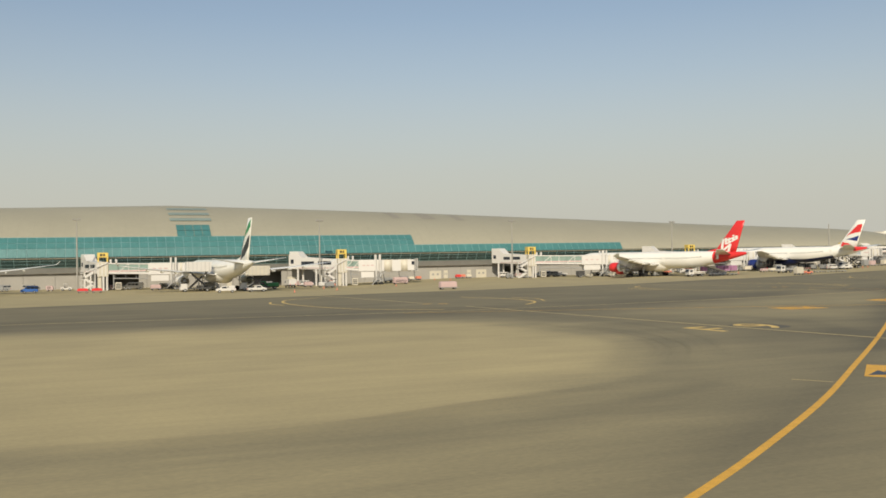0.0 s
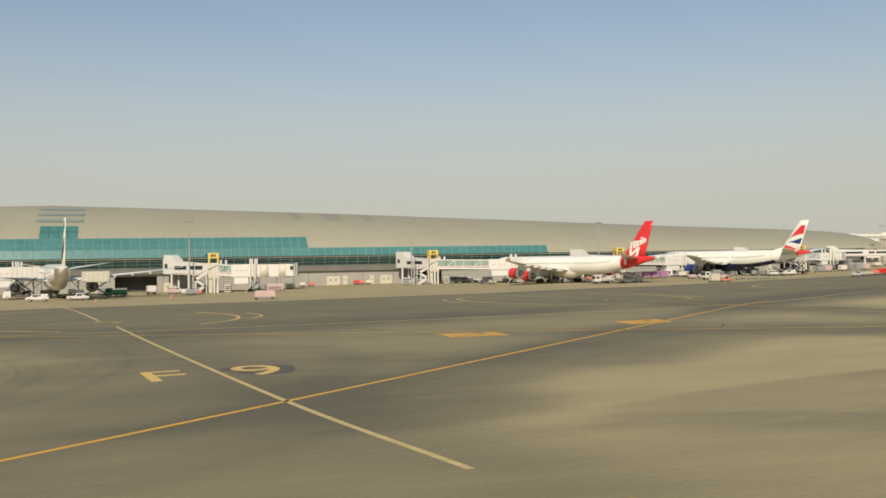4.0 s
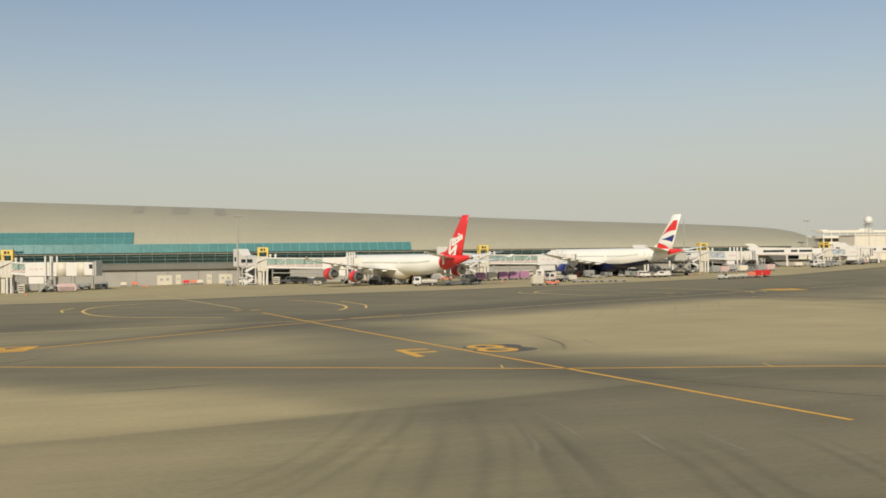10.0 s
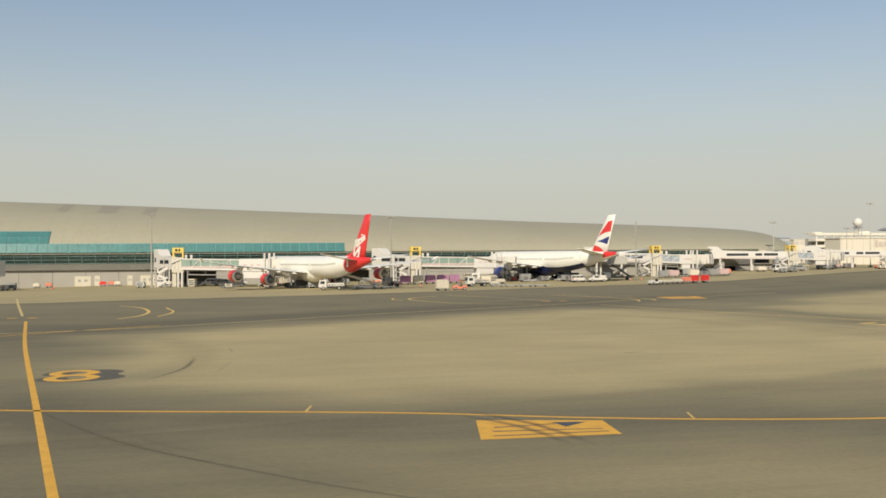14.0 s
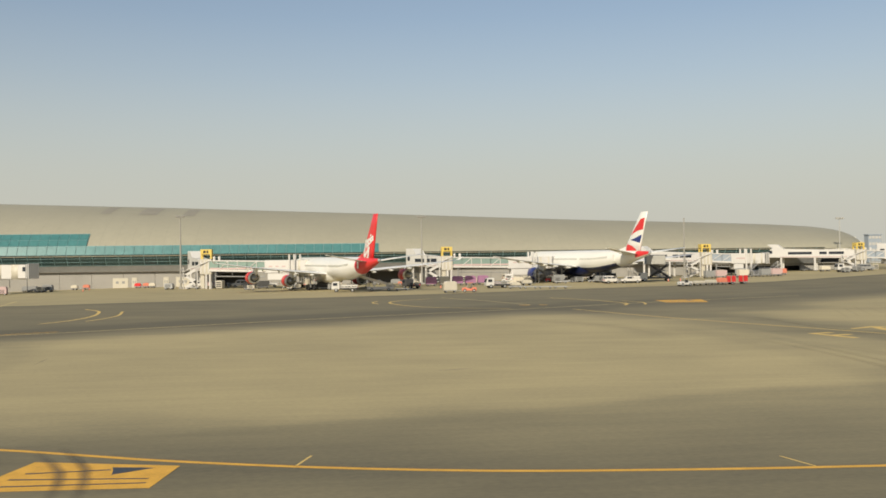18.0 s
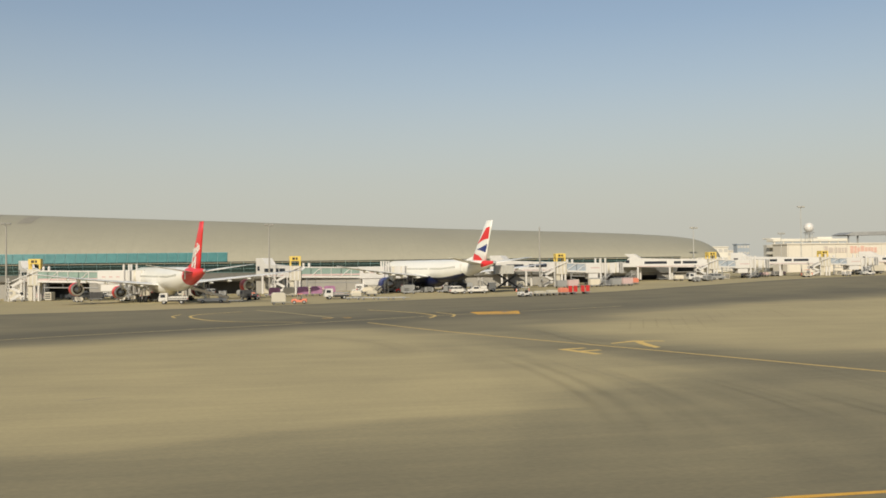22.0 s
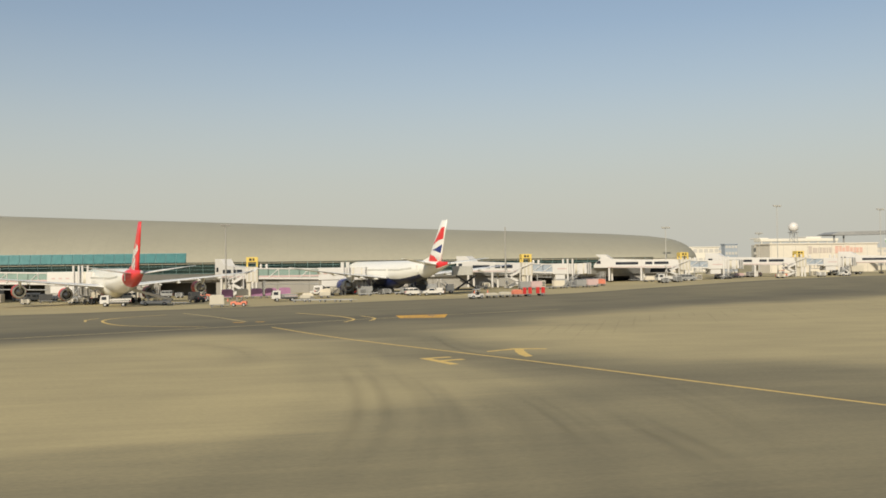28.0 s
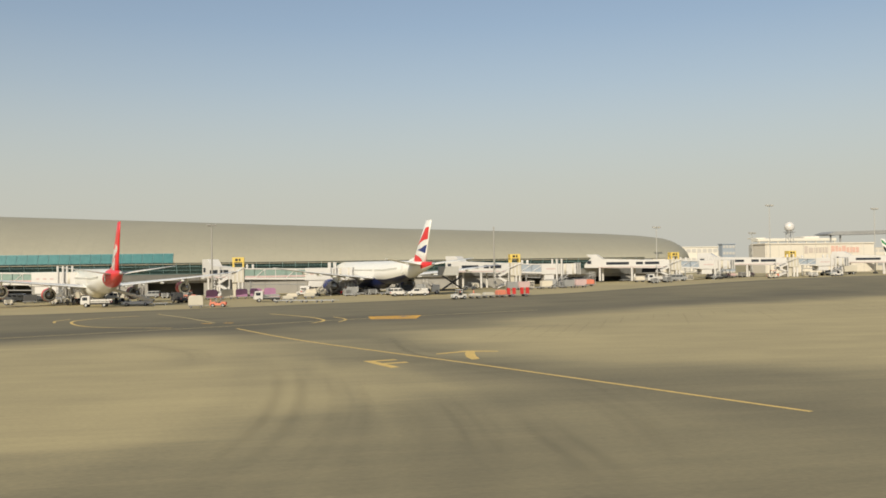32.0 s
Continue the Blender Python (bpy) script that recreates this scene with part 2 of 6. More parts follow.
def loft(bm, rings, closed=True, caps=True):
    """Skins rings of equal count."""
    vs = [[bm.verts.new(p) for p in ring] for ring in rings]
    k = len(rings[0])
    for a, b in zip(vs, vs[1:]):
        for i in range(k if closed else k - 1):
            j = (i + 1) % k
            try:
                bm.faces.new((a[i], a[j], b[j], b[i]))
            except ValueError:
                pass
    if caps and closed:
        bm.faces.new(list(reversed(vs[0])))
        bm.faces.new(vs[-1])
    return bm


def slab_xz(bm, outline, y0, y1):
    """A flat outline in x, z with thickness in y."""
    a = [bm.verts.new((x, y0, z)) for x, z in outline]
    b = [bm.verts.new((x, y1, z)) for x, z in outline]
    bm.faces.new(a)
    bm.faces.new(list(reversed(b)))
    for i in range(len(a)):
        j = (i + 1) % len(a)
        bm.faces.new((a[j], a[i], b[i], b[j]))
    return bm


def smooth(ob):
    for p in ob.data.polygons:
        p.use_smooth = True
    return ob


def catmull(points, step=2.0):
    """A smooth line through points of the plan."""
    pts = [Vector(p) for p in points]
    pts = [pts[0] * 2 - pts[1]] + pts + [pts[-1] * 2 - pts[-2]]
    out = []
    for i in range(1, len(pts) - 2):
        p0, p1, p2, p3 = pts[i - 1:i + 3]
        n = max(1, int((p2 - p1).length / step))
        for k in range(n):
            t = k / n
            out.append(0.5 * (2 * p1 + (p2 - p0) * t + (2 * p0 - 5 * p1 + 4 * p2 - p3) * t * t + (3 * p1 - p0 - 3 * p2 + p3) * t ** 3))
    out.append(pts[-2])
    return out

# ---- ground: one sheet of airfield paving to the horizon ----
# pale islands of paving that wheels seldom cross: outline, how dark, how soft the edge
ISLANDS = [
    ([(-90, 98), (-40, 106), (-8, 106), (27, 105), (42, 97), (48, 84), (46, 68), (39, 55), (29, 45), (19, 38), (-3, 36), (-90, 30)], 0.15, 18.0),
    ([(66, 108), (90, 116), (118, 131), (130, 136), (134, 127), (122, 113), (106, 101), (90, 89), (78, 83), (70, 92)], 0.47, 10.0),
    ([(66, 43), (77, 57), (88, 67), (98, 75), (108, 80), (120, 79), (132, 75), (140, 67), (134, 56), (100, 46), (76, 42)], 0.18, 9.0),
    ([(116, 104), (128, 112), (136, 110), (140, 98), (138, 90), (126, 93)], 0.42, 10.0),
    ([(150, 121), (174, 135), (200, 147), (213, 150), (222, 141), (229, 122), (231, 106), (228, 92), (218, 80), (200, 76), (181, 75), (166, 79), (154, 88), (149, 102)], 0.15, 15.0),
    ([(234, 138), (250, 163), (283, 188), (325, 197), (420, 215), (420, 90), (300, 92), (260, 101), (246, 110), (236, 124)], 0.17, 14.0),
]
APRON = [(-3000, 60), (-60, 166), (-14, 173), (34, 183), (66, 190), (90, 193), (129, 198), (160, 211), (186, 217), (214, 225), (240, 233), (262, 236), (283, 243), (305, 252), (342, 266), (375, 274), (420, 282), (3000, 700), (3000, 3000), (-3000, 3000)]
# the taxilane along the stands, darkest of all
TAXILANE = [(-3000, 100), (-90, 110), (45, 109), (100, 118), (143, 128), (180, 142), (216, 157), (260, 187), (330, 206), (3000, 600), (3000, 3000), (-3000, 3000)]
# the older paving on the near side of a long joint
NEAR = [(-90, 46), (-3.5, 42.6), (5.7, 41.8), (11, 42.6), (18, 44.8), (29, 47.8), (36, 52), (50, 54), (66, 50), (77, 52), (86.5, 55.4), (97, 58), (109, 59.7), (125, 61.9), (138, 65), (150, 68), (166, 71), (183, 75.8), (195, 78.2), (201, 80.9), (209, 83.3), (219, 84.6), (235, 90), (260, 98), (420, 90), (420, -80), (-90, -80)]
# how dark that older paving is from place to place: x, y, reach along and across, darkness
NEAR_TONES = [
    (-20, 34, 35, 14, 0.30), (3, 36, 12, 8, 0.30), (13, 36, 7, 7, 0.38), (20, 29, 9, 8, 0.53), (32, 42, 9, 7, 0.60), (46, 46, 9, 8, 0.54), (56, 45, 8, 9, 0.60), (68, 40, 7, 10, 0.44), (80, 47, 9, 9, 0.28),
    (95, 48, 14, 12, 0.35), (112, 54, 12, 9, 0.36), (122, 58, 9, 8, 0.35), (128, 50, 6, 9, 0.38), (137, 53, 6, 10, 0.52), (146, 56, 6, 12, 0.82), (158, 62, 9, 9, 0.62), (160, 50, 8, 7, 0.54),
    (172, 54, 9, 7, 0.46), (180, 54, 8, 6, 0.38), (178, 66, 12, 6, 0.68), (195, 70, 12, 7, 0.62), (196, 58, 9, 8, 0.60), (207, 72, 7, 7, 0.58), (212, 80, 6, 4, 0.38), (202, 79.2, 8, 2.4, 0.36), (220, 80, 7, 6, 0.43), (230, 78, 9, 9, 0.59), (238, 74, 10, 9, 0.62),
]
# darker smudges of wear: x, y, reach along and across, how much darker
SMUDGES = [(151, 108, 4, 9, 0.20), (80, 76, 9, 5, 0.14), (92, 82, 8, 4, 0.10), (62, 62, 9, 8, 0.08), (30, 49, 8, 3, 0.16), (142, 60, 8, 6, 0.06), (233, 102, 13, 18, -0.04), (226, 84, 10, 7, -0.03)]
RUBBER_AND_SHADE_LINES = [
    (2.2, 0.16, [(17, 24), (34, 37), (63, 60), (82, 76), (114, 106), (163, 147), (195, 163), (233, 180)]),
    (3.0, 0.14, [(60, 112), (105, 95), (140, 81), (166, 72), (194, 64), (225, 63), (300, 70)]),
    (6.0, 0.20, [(-90, 130), (-4, 126), (45, 121), (100, 126), (143, 134), (180, 150), (216, 166), (260, 186), (330, 215)]),
    # painted shade: a dark line along the step at the apron's edge
    (0.9, 0.20, [(-60, 164), (-14, 171), (34, 181), (66, 188), (90, 191), (129, 196), (160, 209), (186, 215), (214, 223), (240, 231), (262, 234), (283, 241), (305, 250), (342, 264)]),
    (3.0, 0.16, [(142, 120), (150, 88), (157, 55), (163, 20)]),
    (3.0, 0.16, [(56, 110), (63, 70), (68, 42), (74, 10)]),
    (3.0, 0.16, [(215, 160), (228, 120), (247, 85), (262, 50)]),
]


# sweeps of tyre rubber: line, how many side by side, their spacing, how dark
TYRE_FAMILIES = [
    ([(139, 67), (136.4, 59), (131, 50)], 4, 2.2, 0.06), ([(143.5, 64), (141.5, 55.0), (138, 45)], 4, 2.2, 0.06),
    ([(150.8, 79.8), (156.7, 68.8), (162.2, 61.8), (168.6, 55.5), (175.7, 52)], 2, 1.4, 0.14), ([(155.8, 89.2), (158.6, 96), (158.4, 106.5), (155.5, 117.6)], 2, 1.4, 0.14),
    ([(220.6, 125.3), (221.5, 103.7), (219.8, 86.4), (215.7, 72.6)], 5, 1.8, 0.10), ([(227, 113.8), (229.8, 97.3), (229.5, 82), (227.3, 68.3)], 6, 1.8, 0.11),
    ([(232.1, 138.1), (232.5, 127.7), (235.6, 121)], 2, 1.2, 0.14), ([(44, 92), (47, 80), (44, 66), (36, 55)], 4, 1.8, 0.16),
    ([(50, 108), (53, 90), (50, 72), (42, 58)], 4, 2.0, 0.14), ([(66, 66), (72, 80), (71, 92)], 2, 1.4, 0.14), ([(-30, 44), (0, 38), (20, 38), (34, 44)], 3, 1.8, 0.14),
    ([(78, 50), (88, 46), (96, 38), (100, 28)], 4, 1.6, 0.15), ([(205, 141), (212, 130), (214, 118)], 2, 1.4, 0.14),
    ([(-60, 150), (40, 146), (120, 152), (170, 172), (230, 196), (300, 226)], 4, 3.0, 0.08), ([(-60, 114), (40, 112), (100, 116)], 3, 3.0, 0.08),
    ([(60, 104), (100, 90), (140, 77), (180, 64), (230, 58)], 4, 2.2, 0.09), ([(20, 22), (60, 52), (110, 98), (160, 140), (215, 168)], 4, 2.4, 0.09),
]


def inside(px, py, poly):
    res = np.zeros(px.shape, bool)
    for (x0, y0), (x1, y1) in zip(poly, poly[1:] + poly[:1]):
        if y0 == y1:
            continue
        res ^= ((y0 > py) != (y1 > py)) & (px < (x1 - x0) * (py - y0) / (y1 - y0) + x0)
    return res


def away(px, py, line, closed=False):
    d = np.full(px.shape, 1e9)
    ends = line[1:] + line[:1] if closed else line[1:]
    for (x0, y0), (x1, y1) in zip(line, ends):
        dx, dy = x1 - x0, y1 - y0
        t = np.clip(((px - x0) * dx + (py - y0) * dy) / (dx * dx + dy * dy), 0, 1)
        d = np.minimum(d, np.hypot(px - x0 - t * dx, py - y0 - t * dy))
    return d


def cover(px, py, poly, soft):
    s = np.where(inside(px, py, poly), 1, -1) * away(px, py, poly, True)
    return np.clip(0.5 + s / soft, 0, 1)


def round_off(poly, step):
    return [(p.x, p.y) for p in catmull([(*q, 0) for q in poly + poly[:1]], step)][:-1]


def make_ground():
    outer = [-3000, -1500, -700, -350, -200, -130]
    xs = np.array(outer + list(np.arange(-90, 420.1, 1.15)) + [460, 520, 650, 900, 1400, 2200, 3000])
    ys = np.array(outer + list(np.arange(-80, 20, 4.0)) + list(np.arange(20, 292.1, 1.0)) + [310, 340, 400, 500, 700, 1000, 1500, 2200, 3000])
    gx, gy = np.meshgrid(xs, ys)
    tone = 0.66 + 0.11 * cover(gx, gy, TAXILANE, 12.0)
    wx = gx + 1.8 * np.sin(0.21 * gy + 0.09 * gx) + 1.1 * np.sin(0.47 * gy - 0.13 * gx + 1.0)
    wy = gy + 1.3 * np.sin(0.17 * gx + 0.06 * gy) + 0.9 * np.sin(0.41 * gx + 2.0)
    for poly, pale, soft in ISLANDS:
        c = cover(wx, wy, round_off(poly, 6.0), soft)
        tone += (pale - tone) * c * c * (3 - 2 * c)
    total, weight = np.full(gx.shape, 0.48 * 1e-4), np.full(gx.shape, 1e-4)
    for px, py, rx, ry, dark in NEAR_TONES:
        w = np.exp(-((gx - px) / rx) ** 2 - ((gy - py) / ry) ** 2)
        total, weight = total + w * dark, weight + w
    tone += (total / weight - tone) * cover(gx, gy, NEAR, 1.2) * 0.9
    for px, py, rx, ry, dark in SMUDGES:
        tone += dark * np.exp(-((gx - px) / rx) ** 2 - ((gy - py) / ry) ** 2)
    tone += (0.20 - tone) * cover(gx, gy, APRON, 1.2)
    for width, depth, line in RUBBER_AND_SHADE_LINES:
        dist = away(gx, gy, line)
        tone += depth * np.exp(-(dist / width / 1.6) ** 2)
    random.seed(11)
    for pts, count, gap, depth in TYRE_FAMILIES:
        for k in range(count):
            o = (k - (count - 1) / 2) * gap + random.uniform(-0.3, 0.3) * gap
            dx, dy = pts[-1][0] - pts[0][0], pts[-1][1] - pts[0][1]
            nx, ny = -dy / math.hypot(dx, dy) * o, dx / math.hypot(dx, dy) * o
            line = [(p.x + nx, p.y + ny) for p in catmull([(*q, 0) for q in pts], 5.0)]
            x0, x1 = min(q[0] for q in line) - 4, max(q[0] for q in line) + 4
            y0, y1 = min(q[1] for q in line) - 4, max(q[1] for q in line) + 4
            jx, jy = np.searchsorted(xs, (x0, x1)), np.searchsorted(ys, (y0, y1))
            win = (slice(*jy), slice(*jx))
            tone[win] += depth * random.uniform(0.5, 1.1) * np.exp(-(away(gx[win], gy[win], line) / random.uniform(0.8, 1.35)) ** 2)
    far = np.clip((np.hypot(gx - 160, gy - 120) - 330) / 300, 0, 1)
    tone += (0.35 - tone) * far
    verts = np.stack([gx.ravel(), gy.ravel(), land(gx, gy).ravel()], 1)
    w, h = len(xs), len(ys)
    i = (np.arange(h - 1)[:, None] * w + np.arange(w - 1)[None]).ravel()
    faces = np.stack([i, i + 1, i + w + 1, i + w], 1)
    me = bpy.data.meshes.new("ground")
    me.from_pydata(verts.tolist(), [], faces.tolist())
    a = me.attributes.new("tone", "FLOAT", "POINT")
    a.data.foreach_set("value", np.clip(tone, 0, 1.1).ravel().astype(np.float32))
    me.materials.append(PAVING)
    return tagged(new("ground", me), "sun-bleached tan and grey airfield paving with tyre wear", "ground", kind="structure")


make_ground()


# ---- painted lines ----
def stripe(name, points, width, material, label, z=0.006, step=2.0, category="marking"):
    line = catmull([(*p, 0) for p in points], step)
    bm = bmesh.new()
    rows = []
    for i, p in enumerate(line):
        d = (line[min(i + 1, len(line) - 1)] - line[max(i - 1, 0)]).normalized()
        n = Vector((-d.y, d.x, 0)) * width / 2
        up = Vector((0, 0, z + float(land(p.x, p.y))))
        rows.append((bm.verts.new(p + n + up), bm.verts.new(p - n + up)))
    for a, b in zip(rows, rows[1:]):
        bm.faces.new((a[0], a[1], b[1], b[0]))
    ob = part(name, bm, material)
    return tagged(ob, label, category, kind="structure")


CURVE = [(6, 16.5), (17.4, 24.2), (24.2, 29.0), (35.4, 37.5), (47.6, 47.6), (63.7, 61.1), (83.8, 78.4), (104.5, 96.2), (131.4, 119.4), (145, 130.4), (153, 135.4)]
stripe("taxiway_line", CURVE, 0.38, ROAD_YELLOW, "curved yellow taxiway guide line on asphalt")
stripe("taxiway_line", [(40, 119), (67, 109.5), (88, 102), (105, 95), (122, 88.5), (141, 81.3), (152, 77.1), (166, 73.2), (172, 71.2), (177, 69.0), (183.5, 66.8), (190, 65.3), (196, 64.6), (202, 64.2), (208, 64.1), (214.6, 64.6), (222, 64.9), (236, 63.5), (250, 58)], 0.32, ROAD_YELLOW, "curved yellow taxiway guide line on asphalt")
stripe("taxiway_line", [(-90, 133), (-4, 126), (45, 120), (96, 122), (143, 130), (161, 138), (180, 149), (205, 161), (233, 176), (262, 188)], 0.38, ROAD_WHITE, "faded yellow taxiway centre line")
stripe("lead_in_line", [(53.3, 129), (58, 97), (63.7, 60.8), (67.5, 42)], 0.36, ROAD_WHITE, "straight faded yellow stand lead-in line")
stripe("lead_in_line", [(136.2, 147.6), (143.5, 114), (151.8, 78.7), (157.3, 55.3)], 0.35, ROAD_YELLOW, "straight yellow stand lead-in line")
stripe("lead_in_line", [(215.3, 160.6), (223, 139), (235.5, 112), (247.5, 84.9)], 0.36, ROAD_CREAM, "straight faded yellow stand lead-in line")
for pts in ([(41.1, 198.5), (47, 166.5), (50.8, 142.1)], [(118.7, 219.9), (127.1, 184.5), (133.4, 158.5)], [(200.3, 203.4), (206.4, 188.7), (211.7, 173.7)]):
    stripe("stand_line", pts, 0.36, ROAD_WHITE, "thin yellow centre line into the stand")
for pts in ([(42, 174), (34.4, 168.5), (31.7, 158.6), (32.7, 146.3), (37.9, 131.5), (47.5, 123)], [(118, 181), (112.5, 174), (111.5, 161), (117, 147), (131, 139.5)],
            [(198, 199), (191.5, 192), (190.8, 183), (196, 171), (207, 164.5)]):
    stripe("stand_arc", pts, 0.42, ROAD_CREAM, "curved yellow stand boundary line")
for pts in ([(64, 157), (68, 148), (69, 140), (67, 133), (63, 128)], [(142.7, 181.5), (146.6, 174.7), (149, 163), (148.6, 153.8), (146.7, 148.6)],
            [(219, 195), (224.5, 184), (226.8, 174), (225, 168)]):
    stripe("stand_arc", pts, 0.45, ROAD_CREAM, "curved yellow stand boundary line")
for pts in ([(71, 150), (72.5, 143), (70.5, 136.5)], [(150.5, 173.1), (152.4, 161.6), (151.2, 152)], [(228.5, 182), (230, 175), (228.6, 169.5)],
            [(30, 162), (29, 156), (30, 150)], [(109, 172), (108, 166), (109, 160)], [(188.5, 193), (187.5, 188), (188.5, 183)]):
    stripe("stand_arc", pts, 0.35, ROAD_CREAM, "short curved yellow stand mark")
for x0, y0, x1, y1 in ((50.2, 139.6, 51.4, 139.0), (52.4, 138.2, 53.7, 137.5), (132.5, 154.1, 133.7, 154.3), (134.9, 154.3, 136.2, 153.8), (210.0, 173.0, 211.4, 172.5), (213.0, 173.0, 214.2, 172.6)):
    stripe("hold_dash", [(x0, y0), (x1, y1)], 0.9, ROAD_YELLOW, "short broad yellow hold dash")
for tx, ty, lean in ((148.3, 78.6, 0.4), (165.4, 73.5, 0.4), (183.0, 67.0, 0.5), (201.7, 64.4, -0.5)):
    stripe("edge_tick", [(tx, ty), (tx + lean, ty + 1.75)], 0.10, ROAD_CREAM, "small yellow tick beside the guide line")
stripe("edge_tick", [(40.4, 42.0), (39.1, 44.0)], 0.16, ROAD_WHITE, "small yellow tick beside the guide line")


# ---- painted letters and direction panels ----
def flat_text(name, text, m, size, material, label, stretch=1.0):
    cu = bpy.data.curves.new(name, "FONT")
    cu.body, cu.size, cu.extrude = text, size, 0.002
    cu.align_x = "CENTER"
    tmp = bpy.data.objects.new(name, cu)
    scene.collection.objects.link(tmp)
    bpy.context.view_layer.update()
    me = bpy.data.meshes.new_from_object(tmp.evaluated_get(bpy.context.evaluated_depsgraph_get()))
    bpy.data.objects.remove(tmp)
    me.materials.append(material)
    ob = new(name, me)
    ob.matrix_basis = m @ Matrix.Diagonal((1, stretch, 1, 1))
    return tagged(ob, label, "marking", kind="structure")


# the stand letters, a white-edged digit on the far side of each lead-in line
for fx, fy, dx, dy, turn, paint, digit, look_of in ((57.9, 73.1, 64.4, 73.7, 8, ROAD_CREAM, "9", "faded "), (145.4, 87.3, 151.7, 88.5, 6, ROAD_YELLOW, "8", ""), (230.2, 111.3, 235.9, 113.2, 17, ROAD_CREAM, "", "faded ")):
    flat_text("stand_letter", "F", pose(fx, fy, 0.008, 0, 0, turn) @ Matrix.Diagonal((1.2, 1, 1, 1)), 6.2, paint, look_of + "yellow letter F painted on asphalt", 1.32)
    if digit:
        flat_text("stand_digit", digit, pose(dx, dy, 0.010, 0, 0, turn) @ Matrix.Diagonal((1.25, 1, 1, 1)), 6.2, paint, look_of + "yellow digit " + digit + " painted on asphalt", 1.35)
# the digit 7, its bar thin and its foot broad and curved, with the faint end of an older bar
bm = bmesh.new()
for k in range(2):
    left, right = ((234.0, 120.0), (237.1, 121.6), (239.7, 120.9)), ((234.1, 120.6), (237.2, 122.6), (239.8, 121.5))
    bm.faces.new([bm.verts.new((*q, 0.010)) for q in (left[k], left[k + 1], right[k + 1], right[k])])
left, right = ((237.0, 122.1), (236.4, 119.5), (236.05, 116.9), (236.1, 114.9)), ((237.85, 122.1), (237.35, 119.9), (237.0, 117.6), (236.85, 115.4))
for k in range(3):
    bm.faces.new([bm.verts.new((*q, 0.012)) for q in (left[k], left[k + 1], right[k + 1], right[k])])
bmesh.ops.recalc_face_normals(bm, faces=bm.faces)
tagged(part("stand_digit", bm, ROAD_CREAM), "faded yellow digit 7 painted on asphalt", "marking", kind="structure")
# small letters at the near end of two lead-in lines
for dx, dy, digit in ((0.0, 0.0, "8"), (-90.2, -13.8, "9")):
    flat_text("stand_letter", "F", pose(159.2 + dx, 43.6 + dy, 0.008, 0, 0, 9), 2.6, ROAD_YELLOW, "small yellow letter F painted on asphalt", 3.2)
    flat_text("stand_digit", digit, pose(161.9 + dx, 44.4 + dy, 0.008, 0, 0, 9), 2.6, ROAD_YELLOW, "small yellow digit painted on asphalt", 3.2)
# older digits, blacked out, show at the sides of two of the new ones
for px, py, turn, digit in ((152.3, 88.2, 6, "8"), (64.6, 73.4, 8, "9")):
    flat_text("paint_patch", digit, pose(px, py, 0.003, 0, 0, turn) @ Matrix.Diagonal((1.95, 1, 1, 1)), 6.4, STAIN, "blacked-out older digit on asphalt", 1.4)
    flat_text("paint_patch", "0", pose(px + 0.2, py + 0.2, 0.0025, 0, 0, turn) @ Matrix.Diagonal((1.5, 1, 1, 1)), 6.2, STAIN, "blacked-out older digit on asphalt", 1.3)


def panel(corners, arrow, letter):
    """A yellow direction panel on the ground with a black arrow and letter. Corners run round from the letter's foot."""
    a, b, c, d = [Vector((*q, 0)) for q in corners]

    def at(u, v, z):
        p = a * (1 - u) * (1 - v) + b * u * (1 - v) + c * u * v + d * (1 - u) * v
        return (p.x, p.y, z + float(land(p.x, p.y)))
    bm = bmesh.new()
    bm.faces.new([bm.verts.new(at(u, v, 0.009)) for u, v in ((0, 0), (1, 0), (1, 1), (0, 1))])
    ob = tagged(part("direction_panel", bm, ROAD_YELLOW), "yellow painted ground panel with black arrow and letter", "marking", kind="structure")
    for shape, nm in ((arrow, "arrow"), (letter, "letter")):
        for s in shape:
            bm = bmesh.new()
            bm.faces.new([bm.verts.new(at(u, v, 0.013)) for u, v in s])
            part(nm, bm, BLACK, ob, "black painted " + nm)
    return ob


def bar_uv(u0, v0, u1, v1, w):
    d = Vector((u1 - u0, v1 - v0)).normalized() * w
    return [(u0 - d.y, v0 + d.x), (u0 + d.y, v0 - d.x), (u1 + d.y, v1 - d.x), (u1 - d.y, v1 + d.x)]


K_ARROW = [bar_uv(0.50, 0.05, 0.22, 0.58, 0.02), [(0.04, 0.90), (0.14, 0.46), (0.22, 0.60), (0.38, 0.72)]]
K_LETTER = [bar_uv(0.93, 0.07, 0.93, 0.93, 0.022), bar_uv(0.90, 0.52, 0.70, 0.06, 0.035), bar_uv(0.90, 0.52, 0.60, 0.92, 0.022)]
SIDE_ARROW = [bar_uv(0.12, 0.42, 0.60, 0.24, 0.018), [(0.86, 0.12), (0.58, 0.14), (0.62, 0.26), (0.66, 0.44)]]
SIDE_LETTER = [bar_uv(0.10, 0.62, 0.92, 0.60, 0.018), bar_uv(0.10, 0.85, 0.94, 0.78, 0.018)]
panel([(48.3, 47.3), (51.3, 43.0), (46.7, 39.0), (43.7, 43.0)], K_ARROW, K_LETTER)
panel([(173.0, 69.1), (178.7, 67.7), (178.3, 64.4), (172.1, 64.6)], SIDE_ARROW, SIDE_LETTER)
panel([(84.6, 99.6), (90.6, 99.2), (90.8, 94.8), (84.8, 95.2)], SIDE_ARROW, SIDE_LETTER)
